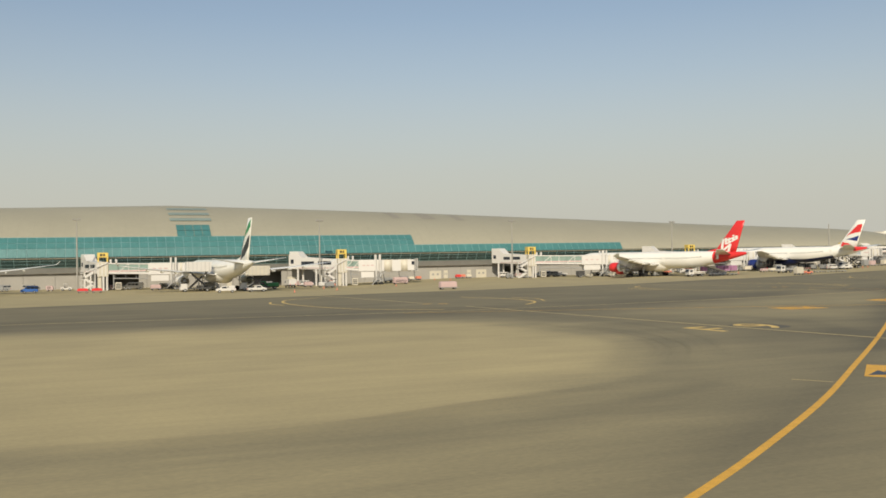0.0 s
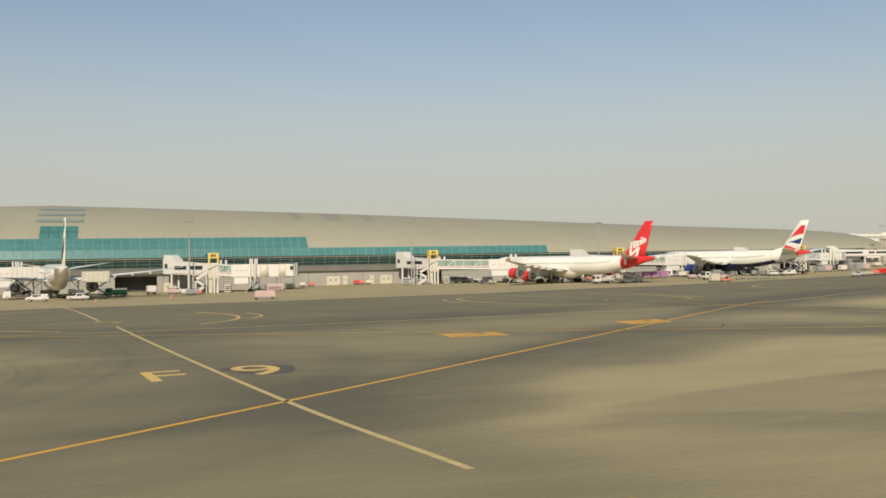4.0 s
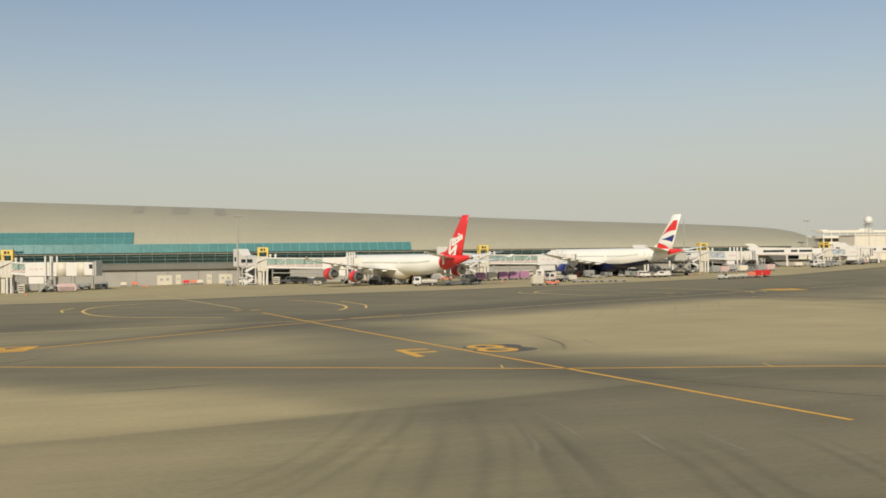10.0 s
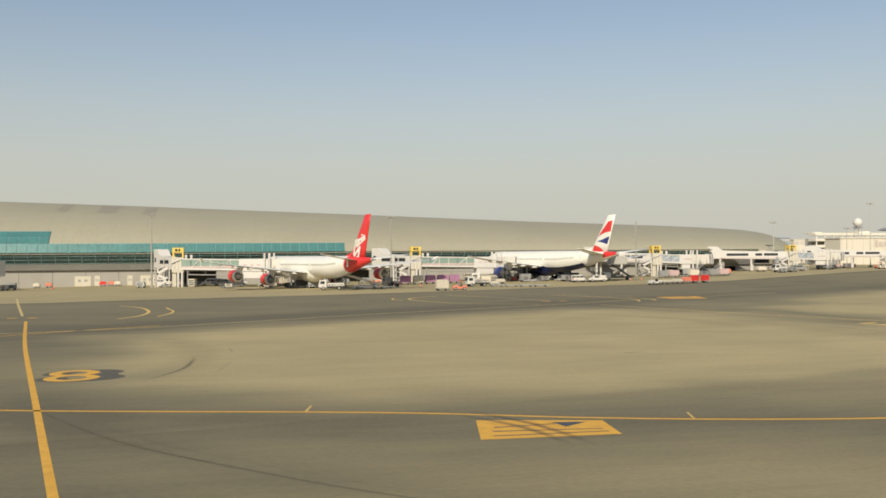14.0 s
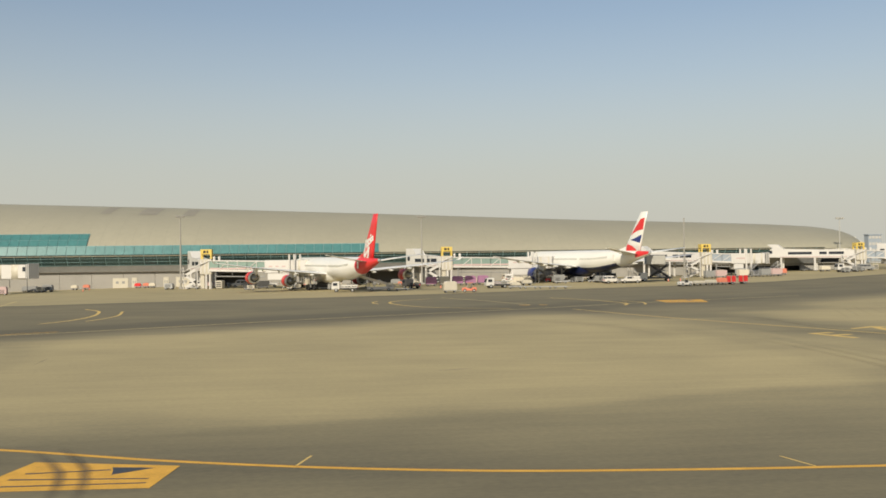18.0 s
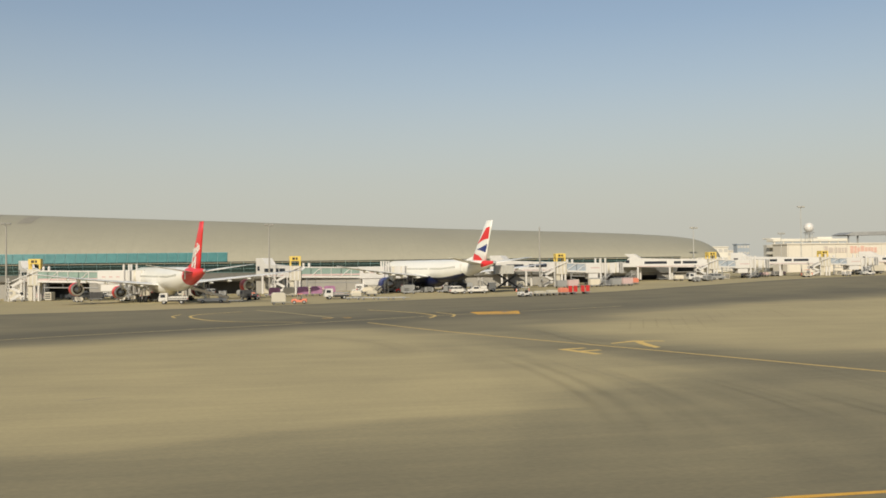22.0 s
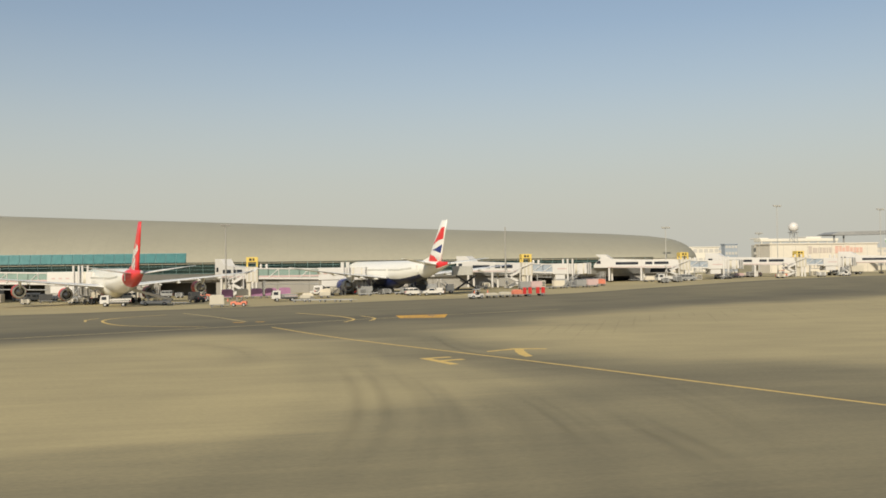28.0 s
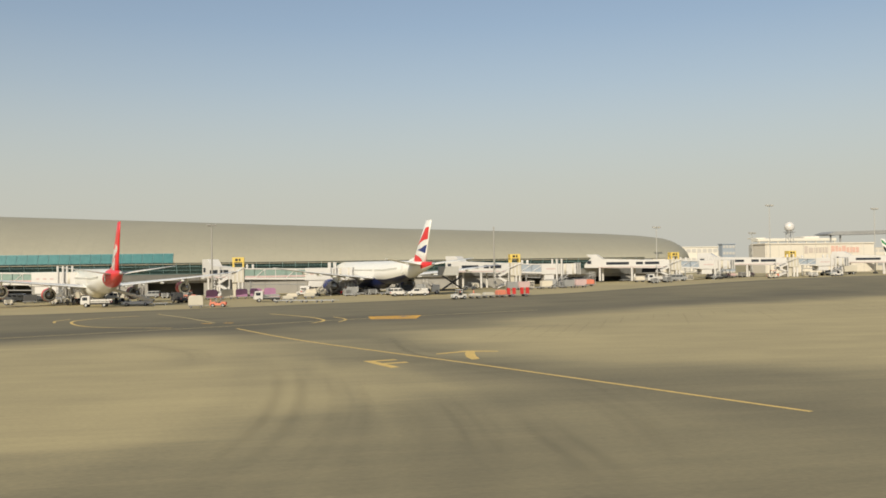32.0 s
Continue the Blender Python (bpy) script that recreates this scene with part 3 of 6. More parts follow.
panel([(108.4, 106.4), (114.6, 107.4), (114.2, 102.6), (108.2, 101.6)], SIDE_ARROW, SIDE_LETTER)
panel([(233.6, 180.4), (241.8, 181.2), (239.8, 172.8), (233.4, 173.6)], SIDE_ARROW, SIDE_LETTER)


# ---- concourse: long cigar-shaped hall with glass band and tan shell roof ----
WALL_Y, GLASS_Y, RIDGE_Y = 309.0, 305.0, 349.0
RIDGE = [(-260, 19.0), (-120, 24.0), (-30, 26.3), (28, 27.4), (70, 26.3), (127, 24.6), (165, 23.2), (191, 22.3), (260, 19.7), (310, 18.2), (328, 17.5), (340, 16.8), (348.5, 16.0), (352, 14.8), (354.8, 12.8), (356.6, 10.4), (357.4, 9.0)]


def ridge(x):
    return float(np.interp(x, [r[0] for r in RIDGE], [r[1] for r in RIDGE]))


def shell(x, z, out=0.0):
    """The y of the outer shell at a height."""
    top = ridge(x)
    u = min(max((z - 8.6) / max(top - 8.6, 0.5), 0), 1)
    return RIDGE_Y - (RIDGE_Y - GLASS_Y) * (1 - u ** 1.75) ** (1 / 1.75) - out


def make_roof():
    bm = bmesh.new()
    xs = list(np.arange(-260, 322, 6.0)) + [322, 328, 334, 340, 345, 348.5, 350.5, 352, 353.5, 354.8, 355.8, 356.6, 357.4]
    rings = []
    for x in xs:
        top = ridge(x)
        end = max(0.0, (x - 334) / 23.4)
        pull = 44 * end ** 2.2
        prof = []
        for k in range(49):
            a = math.pi * k / 48
            c, s = math.cos(a), math.sin(a)
            y = RIDGE_Y - (RIDGE_Y - GLASS_Y - pull * 0.9) * math.copysign(abs(c) ** (2 / 1.75), c)
            prof.append((x, y, 8.6 + (top - 8.6) * abs(s) ** (2 / 1.75)))
        rings.append(prof)
    loft(bm, rings, closed=False)
    return smooth(tagged(part("concourse_roof", bm, ROOF), "long curved tan metal shell roof of the concourse", "roof", kind="structure"))


make_roof()
for sx in list(np.arange(-240, 330, 4.5)):
    bm = bmesh.new()
    zs = [8.7 + (ridge(sx) - 8.75) * (k / 14) ** 0.8 for k in range(15)]
    loft(bm, [[(sx - 0.06, shell(sx, z, 0.03), z), (sx + 0.06, shell(sx, z, 0.03), z)] for z in zs], closed=False)
    tagged(part("roof_seam", bm, ROOFSEAM), "raised seam of the tan metal roof", "roof", kind="structure")

hall = thing("concourse", "low concourse hall with teal glass band and precast concrete base", "terminal", kind="structure")
# open loading bays through the base wall
BAYS = [(5.5, 15.5), (48.8, 61.0), (143.0, 153.5), (184.0, 199.0), (291.0, 322.0)]
edges = sorted([k * 9.0 for k in range(-26, 39)] + [e for bay in BAYS for e in bay])
bm = bmesh.new()
for x0, x1 in zip(edges, edges[1:]):
    if x1 - x0 > 0.3:
        shut = not any(b0 - 0.01 < x0 and x1 < b1 + 0.01 for b0, b1 in BAYS)
        box(bm, x0 + 0.03, x1 - 0.03, WALL_Y, WALL_Y + 0.4, -2.0 if shut else 3.4, 4.1, 0.03)
part("base_wall", bm, CONCRETE, hall, "grey precast concrete panels")
# dark paint stands in for the unlit interior seen through the bays
bm = bmesh.new()
box(bm, -250, 338, WALL_Y + 6.0, WALL_Y + 40, -2.0, 8.0)
part("core", bm, DARK, hall, "dark-painted block for the unlit hall behind the wall")
bm = bmesh.new()
loft(bm, [[(x, WALL_Y - 1.0, 4.12), (x, WALL_Y - 1.0, 4.3), (x, WALL_Y + 3, 4.3), (x, WALL_Y + 3, 4.12)] for x in (-250, 338)])
part("ledge", bm, CONCRETE, hall, "concrete ledge over the base wall")


def glaze(parent, name, x0, x1, step, z0, z1, material):
    """A row of separate panes along the hall, following the shell."""
    n = int(round((x1 - x0) / step))
    for k in range(n):
        x = x0 + (k + 0.5) * step
        bm = bmesh.new()
        rows = []
        for xx in (x - step / 2 + 0.07, x + step / 2 - 0.07):
            ya, yb = shell(xx, z0 + 0.06, 0.45), shell(xx, z1 - 0.06, 0.45)
            rows.append([(xx, ya, z0 + 0.06), (xx, ya + 0.05, z0 + 0.06), (xx, yb + 0.05, z1 - 0.06), (xx, yb, z1 - 0.06)])
        loft(bm, rows)
        bmesh.ops.recalc_face_normals(bm, faces=bm.faces)
        part(name, bm, material, parent)


STEP = 2.7
bm = bmesh.new()
# backing frames just behind the panes
for x0, x1, z1 in ((-108.5, 107.5, 15.3), (107.5, 191.2, 11.7)):
    xs = list(np.arange(x0, x1, 9.0)) + [x1]
    for za, zb in ((9.0, 11.7), (11.7, 13.5), (13.5, 15.3)):
        if zb > z1 + 0.01:
            continue
        loft(bm, [[(x, shell(x, za, 0.3), za), (x, shell(x, zb, 0.3), zb)] for x in xs], closed=False)
part("glazing_frame", bm, MULLION, hall, "grey-green glazing bars")
glaze(hall, "pane", -108.5, 107.5, STEP, 9.05, 11.7, TEAL)
glaze(hall, "pane", -108.5, 107.5, STEP, 11.7, 13.5, TEAL)
glaze(hall, "pane", -108.5, 107.5, STEP, 13.5, 15.3, TEAL)
glaze(hall, "pane", 107.5, 192.0, STEP, 9.05, 11.7, TEAL)
# lower dark glazing that leans inward to its foot
bm = bmesh.new()
lean = lambda z: GLASS_Y - 0.1 + (9.0 - z) / 4.7 * (WALL_Y - 1.0 - GLASS_Y)
loft(bm, [[(x, lean(9.0), 9.0), (x, lean(6.0), 6.0)] for x in (-250, 328)], closed=False)
part("lower_glass", bm, DARKGLASS, hall, "dark green lower glazing")
# the grey of this face stands in for the shaded band under the glass
bm = bmesh.new()
loft(bm, [[(x, lean(6.0), 6.0), (x, lean(4.3), 4.3)] for x in (-250, 328)], closed=False)
part("sill_panel", bm, GREY, hall, "leaning panels greyed for the shaded band below the glazing")
for x in np.arange(-106.7, 326, 3.6):
    bm = bmesh.new()
    rod(bm, (x, lean(9.0) - 0.12, 9.0), (x, lean(6.0) - 0.12, 6.0), 0.06, 5)
    part("mullion", bm, MULLION, hall)
for z in (9.0, 8.0, 7.0, 6.0):
    bm = bmesh.new()
    box(bm, -250, 328, lean(z) - 0.14, lean(z) - 0.04, z - 0.035, z + 0.035)
    part("transom", bm, DARK if z > 8.5 else MULLION, hall)
# tall glass tower strip and the bands above it
for z0, z1 in ((15.3, 17.3), (17.3, 19.3)):
    glaze(hall, "pane", 27.5, 38.3, STEP, z0, z1, TEAL)
for z0, z1 in ((20.7, 21.7), (22.9, 23.8), (25.0, 25.7)):
    bm = bmesh.new()
    loft(bm, [[(x, shell(x, z0 + (z1 - z0) * k / 6, 0.5), z0 + (z1 - z0) * k / 6) for k in range(7)] for x in np.arange(26, 39.6, 1.5)], closed=False)
    part("skylight_band", bm, ROOF_GLASS, hall, "dusty teal skylight band across the roof")
# grey vents on the roof
for x, w, z in ((106.0, 3.1, 24.5), (117.6, 5.6, 24.1), (131.0, 3.6, 23.6)):
    bm = bmesh.new()
    loft(bm, [[(xx, shell(xx, zz, 0.25), zz) for zz in (z - 2.7, z - 2.0, z - 1.3, z - 0.6, z)] for xx in (x, x + w / 3, x + w * 2 / 3, x + w)], closed=False)
    tagged(part("roof_vent", bm, ROOFSPOT), "grey louvred vent panel in the roof", "vent", "roof vents")
# service doors and boxes along the base wall
for x, w in ((114, 4.4), (119.4, 1.5), (128.4, 1.5), (132, 4.0), (201, 4.0), (63, 4.0), (43, 1.6)):
    d = thing("service_door", "cream steel service door in the base wall", "door", pose(x, WALL_Y, 0), "service doors")
    bm = bmesh.new()
    box(bm, 0, w, -0.12, 0.02, 0, 2.9, 0.03)
    part("leaf", bm, CREAM, d)
    for k in range(2):
        bm = bmesh.new()
        box(bm, w * (0.2 + 0.4 * k), w * (0.38 + 0.4 * k), -0.16, -0.12, 1.3, 2.0)
        part("louvre", bm, GREY, d)


# ---- aircraft ----
def fuselage_ring(L, R, zc, s, n=28):
    """A cross-section at s metres from the nose: centre height and radius."""
    nose, tail = 2.3 * R * 1.25, 7.9 * R
    if s < nose:
        u = s / nose
        r = R * (1 - (1 - u) ** 2.1) ** 0.56
        z = zc - 0.28 * R * (1 - u) ** 2
    elif s > L - tail:
        u = (s - (L - tail)) / tail
        r = R * (1 - 0.87 * u ** 1.45)
        z = zc + 0.70 * R * u ** 1.35
    else:
        r, z = R, zc
    return r, z


def fuselage_piece(L, R, zc, s0, s1, a0, a1, steps, n, grow=0.0):
    """A stretch of the skin between two angles (0 on top, running over the right-hand side)."""
    bm = bmesh.new()
    rings = []
    full = a1 - a0 > 359
    for k in range(steps + 1):
        s = s0 + (s1 - s0) * k / steps
        r, z = fuselage_ring(L, R, zc, s)
        r = max(r + grow, 0.02)
        cnt = n if full else n + 1
        rings.append([(r * math.sin(radians(a0 + (a1 - a0) * i / n)), -s, z + r * math.cos(radians(a0 + (a1 - a0) * i / n))) for i in range(cnt)])
    loft(bm, rings, closed=full, caps=False)
    bmesh.ops.recalc_face_normals(bm, faces=bm.faces)
    return bm


def foil(chord, thick, n=10):
    """Outline of a wing section: chordwise from 0 to -chord, up and back."""
    up = [(-chord * (k / n), thick * 2.0 * math.sqrt(k / n) * (1 - k / n) ** 0.8) for k in range(n + 1)]
    lo = [(-chord * (k / n), -thick * 1.2 * math.sqrt(k / n) * (1 - k / n) ** 0.9) for k in range(n - 1, 0, -1)]
    return up + lo


def wing_mesh(sections, side):
    """Sections of (span, leading-edge y, z, chord, thickness)."""
    bm = bmesh.new()
    rings = [[(side * x, y + dy, z + dz) for dy, dz in foil(c, t)] for x, y, z, c, t in sections]
    loft(bm, rings)
    bmesh.ops.recalc_face_normals(bm, faces=bm.faces)
    return bm


def revolve(bm, profile, n=24, centre=(0, 0, 0)):
    """Turns (y, r) about the y axis."""
    cx, cy, cz = centre
    rings = [[(cx + r * math.sin(i * math.tau / n), cy + y, cz + r * math.cos(i * math.tau / n)) for i in range(n)] for y, r in profile]
    loft(bm, rings, closed=True, caps=False)
    bmesh.ops.recalc_face_normals(bm, faces=bm.faces)
    return bm


def add_engine(plane, side, x, y, z, r, length, cowl, tail_cowl):
    bm = bmesh.new()
    revolve(bm, [(0.1, r * 0.86), (0.0, r * 0.93), (-0.15, r), (-length * 0.35, r * 1.06), (-length * 0.66, r * 0.95)], 24, (side * x, y, z))
    nac = smooth(part("nacelle", bm, cowl, plane, "engine cowling"))
    bm = bmesh.new()
    revolve(bm, [(-length * 0.66, r * 0.95), (-length * 0.8, r * 0.83), (-length * 0.8, r * 0.70), (-length * 0.6, r * 0.68)], 24, (side * x, y, z))
    smooth(part("exhaust_ring", bm, tail_cowl, nac, "pale exhaust ring"))
    bm = bmesh.new()
    revolve(bm, [(-length * 0.62, r * 0.68), (-length * 0.63, 0.02)], 24, (side * x, y, z))
    part("exhaust_duct", bm, BLACK, nac, "black exhaust duct")
    bm = bmesh.new()
    revolve(bm, [(-length * 0.6, r * 0.52), (-length * 0.95, r * 0.40), (-length * 1.12, r * 0.05)], 16, (side * x, y, z))
    smooth(part("exhaust_cone", bm, STEEL, nac, "grey metal exhaust cone"))
    bm = bmesh.new()
    revolve(bm, [(-0.2, r * 0.84), (-0.9, r * 0.8), (-0.9, 0.02)], 24, (side * x, y, z))
    part("fan", bm, BLACK, nac, "dark fan inside the intake")
    bm = bmesh.new()
    slab = [(y - length * 0.2, z + r * 0.95), (y - length * 0.5, z + r * 1.7), (y - length * 1.5, z + r * 1.5), (y - length * 1.15, z + r * 0.45), (y - length * 0.7, z + r * 0.75)]
    a = [bm.verts.new((side * x - 0.16, p, q)) for p, q in slab]
    b = [bm.verts.new((side * x + 0.16, p, q)) for p, q in slab]
    bm.faces.new(a), bm.faces.new(list(reversed(b)))
    for i in range(len(a)):
        j = (i + 1) % len(a)
        bm.faces.new((a[j], a[i], b[i], b[j]))
    part("pylon", bm, WINGGREY, plane)


def add_gear(plane, x, y, top, axles, r, w):
    bm = bmesh.new()
    rod(bm, (x, y, r), (x, y, top), 0.17, 10)
    rod(bm, (x, y, top * 0.55), (x * 0.6, y - 0.4, top), 0.09, 6)
    leg = part("landing_gear_leg", bm, STEEL, plane, "steel landing gear leg")
    for k in range(axles):
        yy = y + (k - (axles - 1) / 2) * 2.1 * r
        for sx in (-1, 1):
            bm = bmesh.new()
            rod(bm, (x + sx * w - 0.2, yy, r), (x + sx * w + 0.2, yy, r), r, 18)
            bmesh.ops.bevel(bm, geom=[e for e in bm.edges if e.calc_length() > 0 and len(e.link_faces) == 2 and e.calc_face_angle(0) > 1.2], offset=0.07, segments=1, affect="EDGES")
            tyre = part("wheel", bm, RUBBER, leg, "black tyre")
    return leg


def airliner(label, spec, m):
    """An airliner parked nose-in; its origin is on the ground under the trailing corner of the fin's tip."""
    L, R, zc = spec["length"], spec["radius"], spec["centre"]
    off = L - 0.6
    plane = thing("airliner", label, "airplane", None, "parked airliners")
    gear = m @ Vector((0, off - spec["wing_at"] - 10, 0))
    sink = float(land(gear.x, gear.y)) if gear.y < 360 else 0.0
    plane.matrix_basis = Matrix.Translation((0, 0, sink)) @ m @ Matrix.Translation((0, off, 0))
    cut = L - spec["tail_red"] if spec["tail_red"] else L
    if spec["belly"]:
        smooth(part("fuselage", fuselage_piece(L, R, zc, 0.0, cut, -124, 124, 46, 30), BODY, plane, "white upper fuselage"))
        smooth(part("belly", fuselage_piece(L, R, zc, 0.0, L - 12.0, 124, 236, 40, 14), spec["belly"], plane, "dark blue lower fuselage"))
        smooth(part("rear_belly", fuselage_piece(L, R, zc, L - 12.0, L, 124, 236, 12, 14), BODY, plane))
    else:
        smooth(part("fuselage", fuselage_piece(L, R, zc, 0.0, cut, 0, 360, 46, 36), BODY, plane, "white fuselage"))
    if spec["tail_red"]:
        if spec["belly"]:
            smooth(part("tail_cone", fuselage_piece(L, R, zc, cut, L, -124, 124, 10, 30), spec["tail_paint"], plane, "red tail cone"))
        else:
            smooth(part("tail_cone", fuselage_piece(L, R, zc, cut, L, 0, 360, 10, 36), spec["tail_paint"], plane, "red tail cone"))
    bm = bmesh.new()
    r, z = fuselage_ring(L, R, zc, L)
    bmesh.ops.create_uvsphere(bm, u_segments=12, v_segments=8, radius=r * 1.05, matrix=Matrix.Translation((0, -L, z)))
    part("apu_exhaust", bm, STEEL, plane, "grey exhaust tip")
    # cabin windows and doors on both sides
    for side in (-1, 1):
        bm = bmesh.new()
        s = 8.5
        while s < L - 15:
            r, z = fuselage_ring(L, R, zc, s)
            box(bm, side * (r - 0.06), side * (r + 0.012), -s - 0.14, -s + 0.14, z + 0.38, z + 0.8)
            s += 0.56
        wr = part("cabin_glazing", bm, HAZE_GREY, plane, "band of small grey cabin windows")
        wr["kind"] = "stuff"
        for s in spec["doors"]:
            r, z = fuselage_ring(L, R, zc, s)
            bm = bmesh.new()
            box(bm, side * (r * 0.985 - 0.05), side * (r + 0.02), -s - 0.5, -s + 0.5, z - 0.75, z + 1.05, 0.06)
            part("cabin_door", bm, BODY, plane)
    bm = bmesh.new()
    r, z = fuselage_ring(L, R, zc, 2.2)
    box(bm, -r * 0.72, r * 0.72, -2.75, -1.75, z + r * 0.42, z + r * 0.78, 0.12)
    part("cockpit_window", bm, WINDOW, plane, "dark cockpit glazing")
    # wings
    half, root_le, sweep = spec["span"] / 2, -spec["wing_at"], math.tan(radians(spec["sweep"]))
    zr = zc - R * 0.55
    c0, c1, c2 = spec["chords"]
    kink = half * 0.34
    sec = [(0.0, root_le, zr, c0 * 1.06, 0.75), (R * 0.9, root_le - R * 0.9 * sweep, zr + 0.1, c0, 0.72),
           (kink, root_le - kink * sweep, zr + kink * 0.085, c1, 0.45), (half * 0.72, root_le - half * 0.72 * sweep, zr + half * 0.72 * 0.095, (c1 + c2) * 0.53, 0.25),
           (half, root_le - half * sweep, zr + half * 0.105, c2, 0.12)]

    def wing_at(x):
        return [float(np.interp(x, [q[0] for q in sec], [q[i] for q in sec])) for i in (1, 2, 3)]
    for side in (-1, 1):
        w = smooth(part("wing", wing_mesh(sec, side), WINGGREY, plane, "grey swept wing"))
        for fx in (0.2, 0.33, 0.46, 0.60, 0.74):
            ly, lz, lc = wing_at(half * fx)
            bm = bmesh.new()
            revolve(bm, [(0.9, 0.03), (0.2, 0.24), (-1.2, 0.30), (-2.8, 0.16), (-3.5, 0.03)], 10, (side * half * fx, ly - lc + 1.6, lz - 0.42))
            smooth(part("flap_fairing", bm, BODY, w, "pale flap track fairing"))
        if spec["winglet"]:
            ly, lz, lc = wing_at(half)
            bm = bmesh.new()
            loft(bm, [[(side * half, ly, lz), (side * half, ly - lc, lz), (side * (half + 0.05), ly - lc, lz + 0.02)],
                      [(side * (half + 0.75), ly - 1.9, lz + spec["winglet"]), (side * (half + 0.75), ly - lc - 0.7, lz + spec["winglet"]), (side * (half + 0.85), ly - lc - 0.7, lz + spec["winglet"])]])
            part("winglet", bm, spec["winglet_paint"], w, "upturned winglet")
        for ex in spec["engines"]:
            ly, lz, lc = wing_at(ex)
            er, el = spec["engine_size"]
            add_engine(plane, side, ex, ly + el * 0.62, lz - er - 0.85, er, el, spec["cowl"], BODY if spec["cowl"] is not BLUE else STEEL)
        # tailplane
        tz, ty = zc + R * 0.55, -(L - spec["tailplane"][0])
        th, tc0, tc1 = spec["tailplane"][1:]
        tsec = [(0.3, ty, tz, tc0, 0.3), (th * 0.5, ty - th * 0.5 * 0.72, tz + th * 0.5 * 0.15, (tc0 + tc1) / 2, 0.2), (th, ty - th * 0.72, tz + th * 0.15, tc1, 0.08)]
        smooth(part("tailplane", wing_mesh(tsec, side), BODY, plane, "pale tailplane"))
    # fin
    ft, tip_c, root_c = spec["fin_top"] - sink, spec["fin"][0], spec["fin"][1]
    base = zc + R * 0.72
    tip_te = -(L - 0.6)
    root_te = tip_te + spec["fin"][2]
    zs = [base + (ft - base) * k / 6 for k in range(7)]
    te = lambda z: root_te + (tip_te - root_te) * (z - base) / (ft - base)
    ch = lambda z: root_c + (tip_c - root_c) * (z - base) / (ft - base)

    def fin_band(z0, z1, paint, name, c0=0.0, c1=1.0, grow=0.0, parent=plane, lab=""):
        """A strip of the fin between two heights and two shares of the chord (0 at the trailing edge)."""
        bm = bmesh.new()
        rings = []
        for k in range(5):
            z = z0 + (z1 - z0) * k / 4
            a, c = te(z), ch(z)
            t = 0.36 * (1 - 0.55 * (z - base) / (ft - base)) + grow
            prof = []
            for i in range(9):
                u = c0 + (c1 - c0) * i / 8
                prof.append((t * 2.2 * math.sqrt(max(1 - u, 0)) * min(u + 0.12, 1) ** 0.7, a + c * u, z))
            rings.append(prof + [(-x, y, zz) for x, y, zz in reversed(prof)])
        loft(bm, rings)
        bmesh.ops.recalc_face_normals(bm, faces=bm.faces)
        return smooth(part(name, bm, paint, parent, lab))
    fin = fin_band(base, ft, spec["fin_paint"], "fin", lab="tail fin")
    # dorsal fillet in front of the fin
    bm = bmesh.new()
    c = ch(base)
    a = [(0.0, te(base) + c * 0.8, base + 1.6), (0.25, te(base) + c * 0.9, base), (-0.25, te(base) + c * 0.9, base)]
    b = [(0.0, te(base) + c + 4.2, base + 0.35), (0.1, te(base) + c + 4.3, base), (-0.1, te(base) + c + 4.3, base)]
    loft(bm, [a, b])
    part("dorsal_fillet", bm, spec["fillet_paint"], plane)
    for piece in spec["fin_art"]:
        paint, outline, nm = piece
        for side in (-1, 1):
            bm = bmesh.new()
            f = bm.faces.new([bm.verts.new((0.0, u, v)) for u, v in outline])
            bmesh.ops.triangulate(bm, faces=[f])
            bmesh.ops.subdivide_edges(bm, edges=list(bm.edges), cuts=5, use_grid_fill=True)
            # follow the bulge of the fin
            for q in bm.verts:
                u, v = q.co.y, q.co.z
                z = base + (ft - base) * v
                uu = min(max(u, 0.0), 0.99)
                x = 0.36 * (1 - 0.55 * v) * 2.2 * math.sqrt(1 - uu) * min(uu + 0.12, 1) ** 0.7 + 0.035
                q.co = (side * x, te(z) + ch(z) * u, z)
            bmesh.ops.recalc_face_normals(bm, faces=bm.faces)
            if (bm.faces[:][0].normal.x > 0) != (side > 0):
                bmesh.ops.reverse_faces(bm, faces=list(bm.faces))
            part(nm, bm, paint, fin, "painted tail emblem")
    # undercarriage
    ly, lz, lc = wing_at(5.3)
    gy = root_le - c0 * 0.78
    for side in (-1, 1):
        add_gear(plane, side * 5.3, gy, zc - 1.2, spec["axles"], 0.66, 0.72)
    if len(spec["engines"]) > 1:
        add_gear(plane, 0.0, gy - 0.4, zc - 1.8, 2, 0.62, 0.5)
    add_gear(plane, 0.0, -6.4, zc - 1.6, 1, 0.5, 0.4)
    # belly fairing between the wings
    bm = bmesh.new()
    revolve(bm, [(4.5, 0.3), (3.0, 1.5), (0.0, R * 0.92), (-c0 - 1.0, R * 0.92), (-c0 - 5.0, 1.2), (-c0 - 7.0, 0.2)], 20, (0, root_le - 0.5, zc - R * (0.52 if spec["belly"] else 0.45)))
    smooth(part("wing_fairing", bm, spec["belly"] or BODY, plane))
    return plane


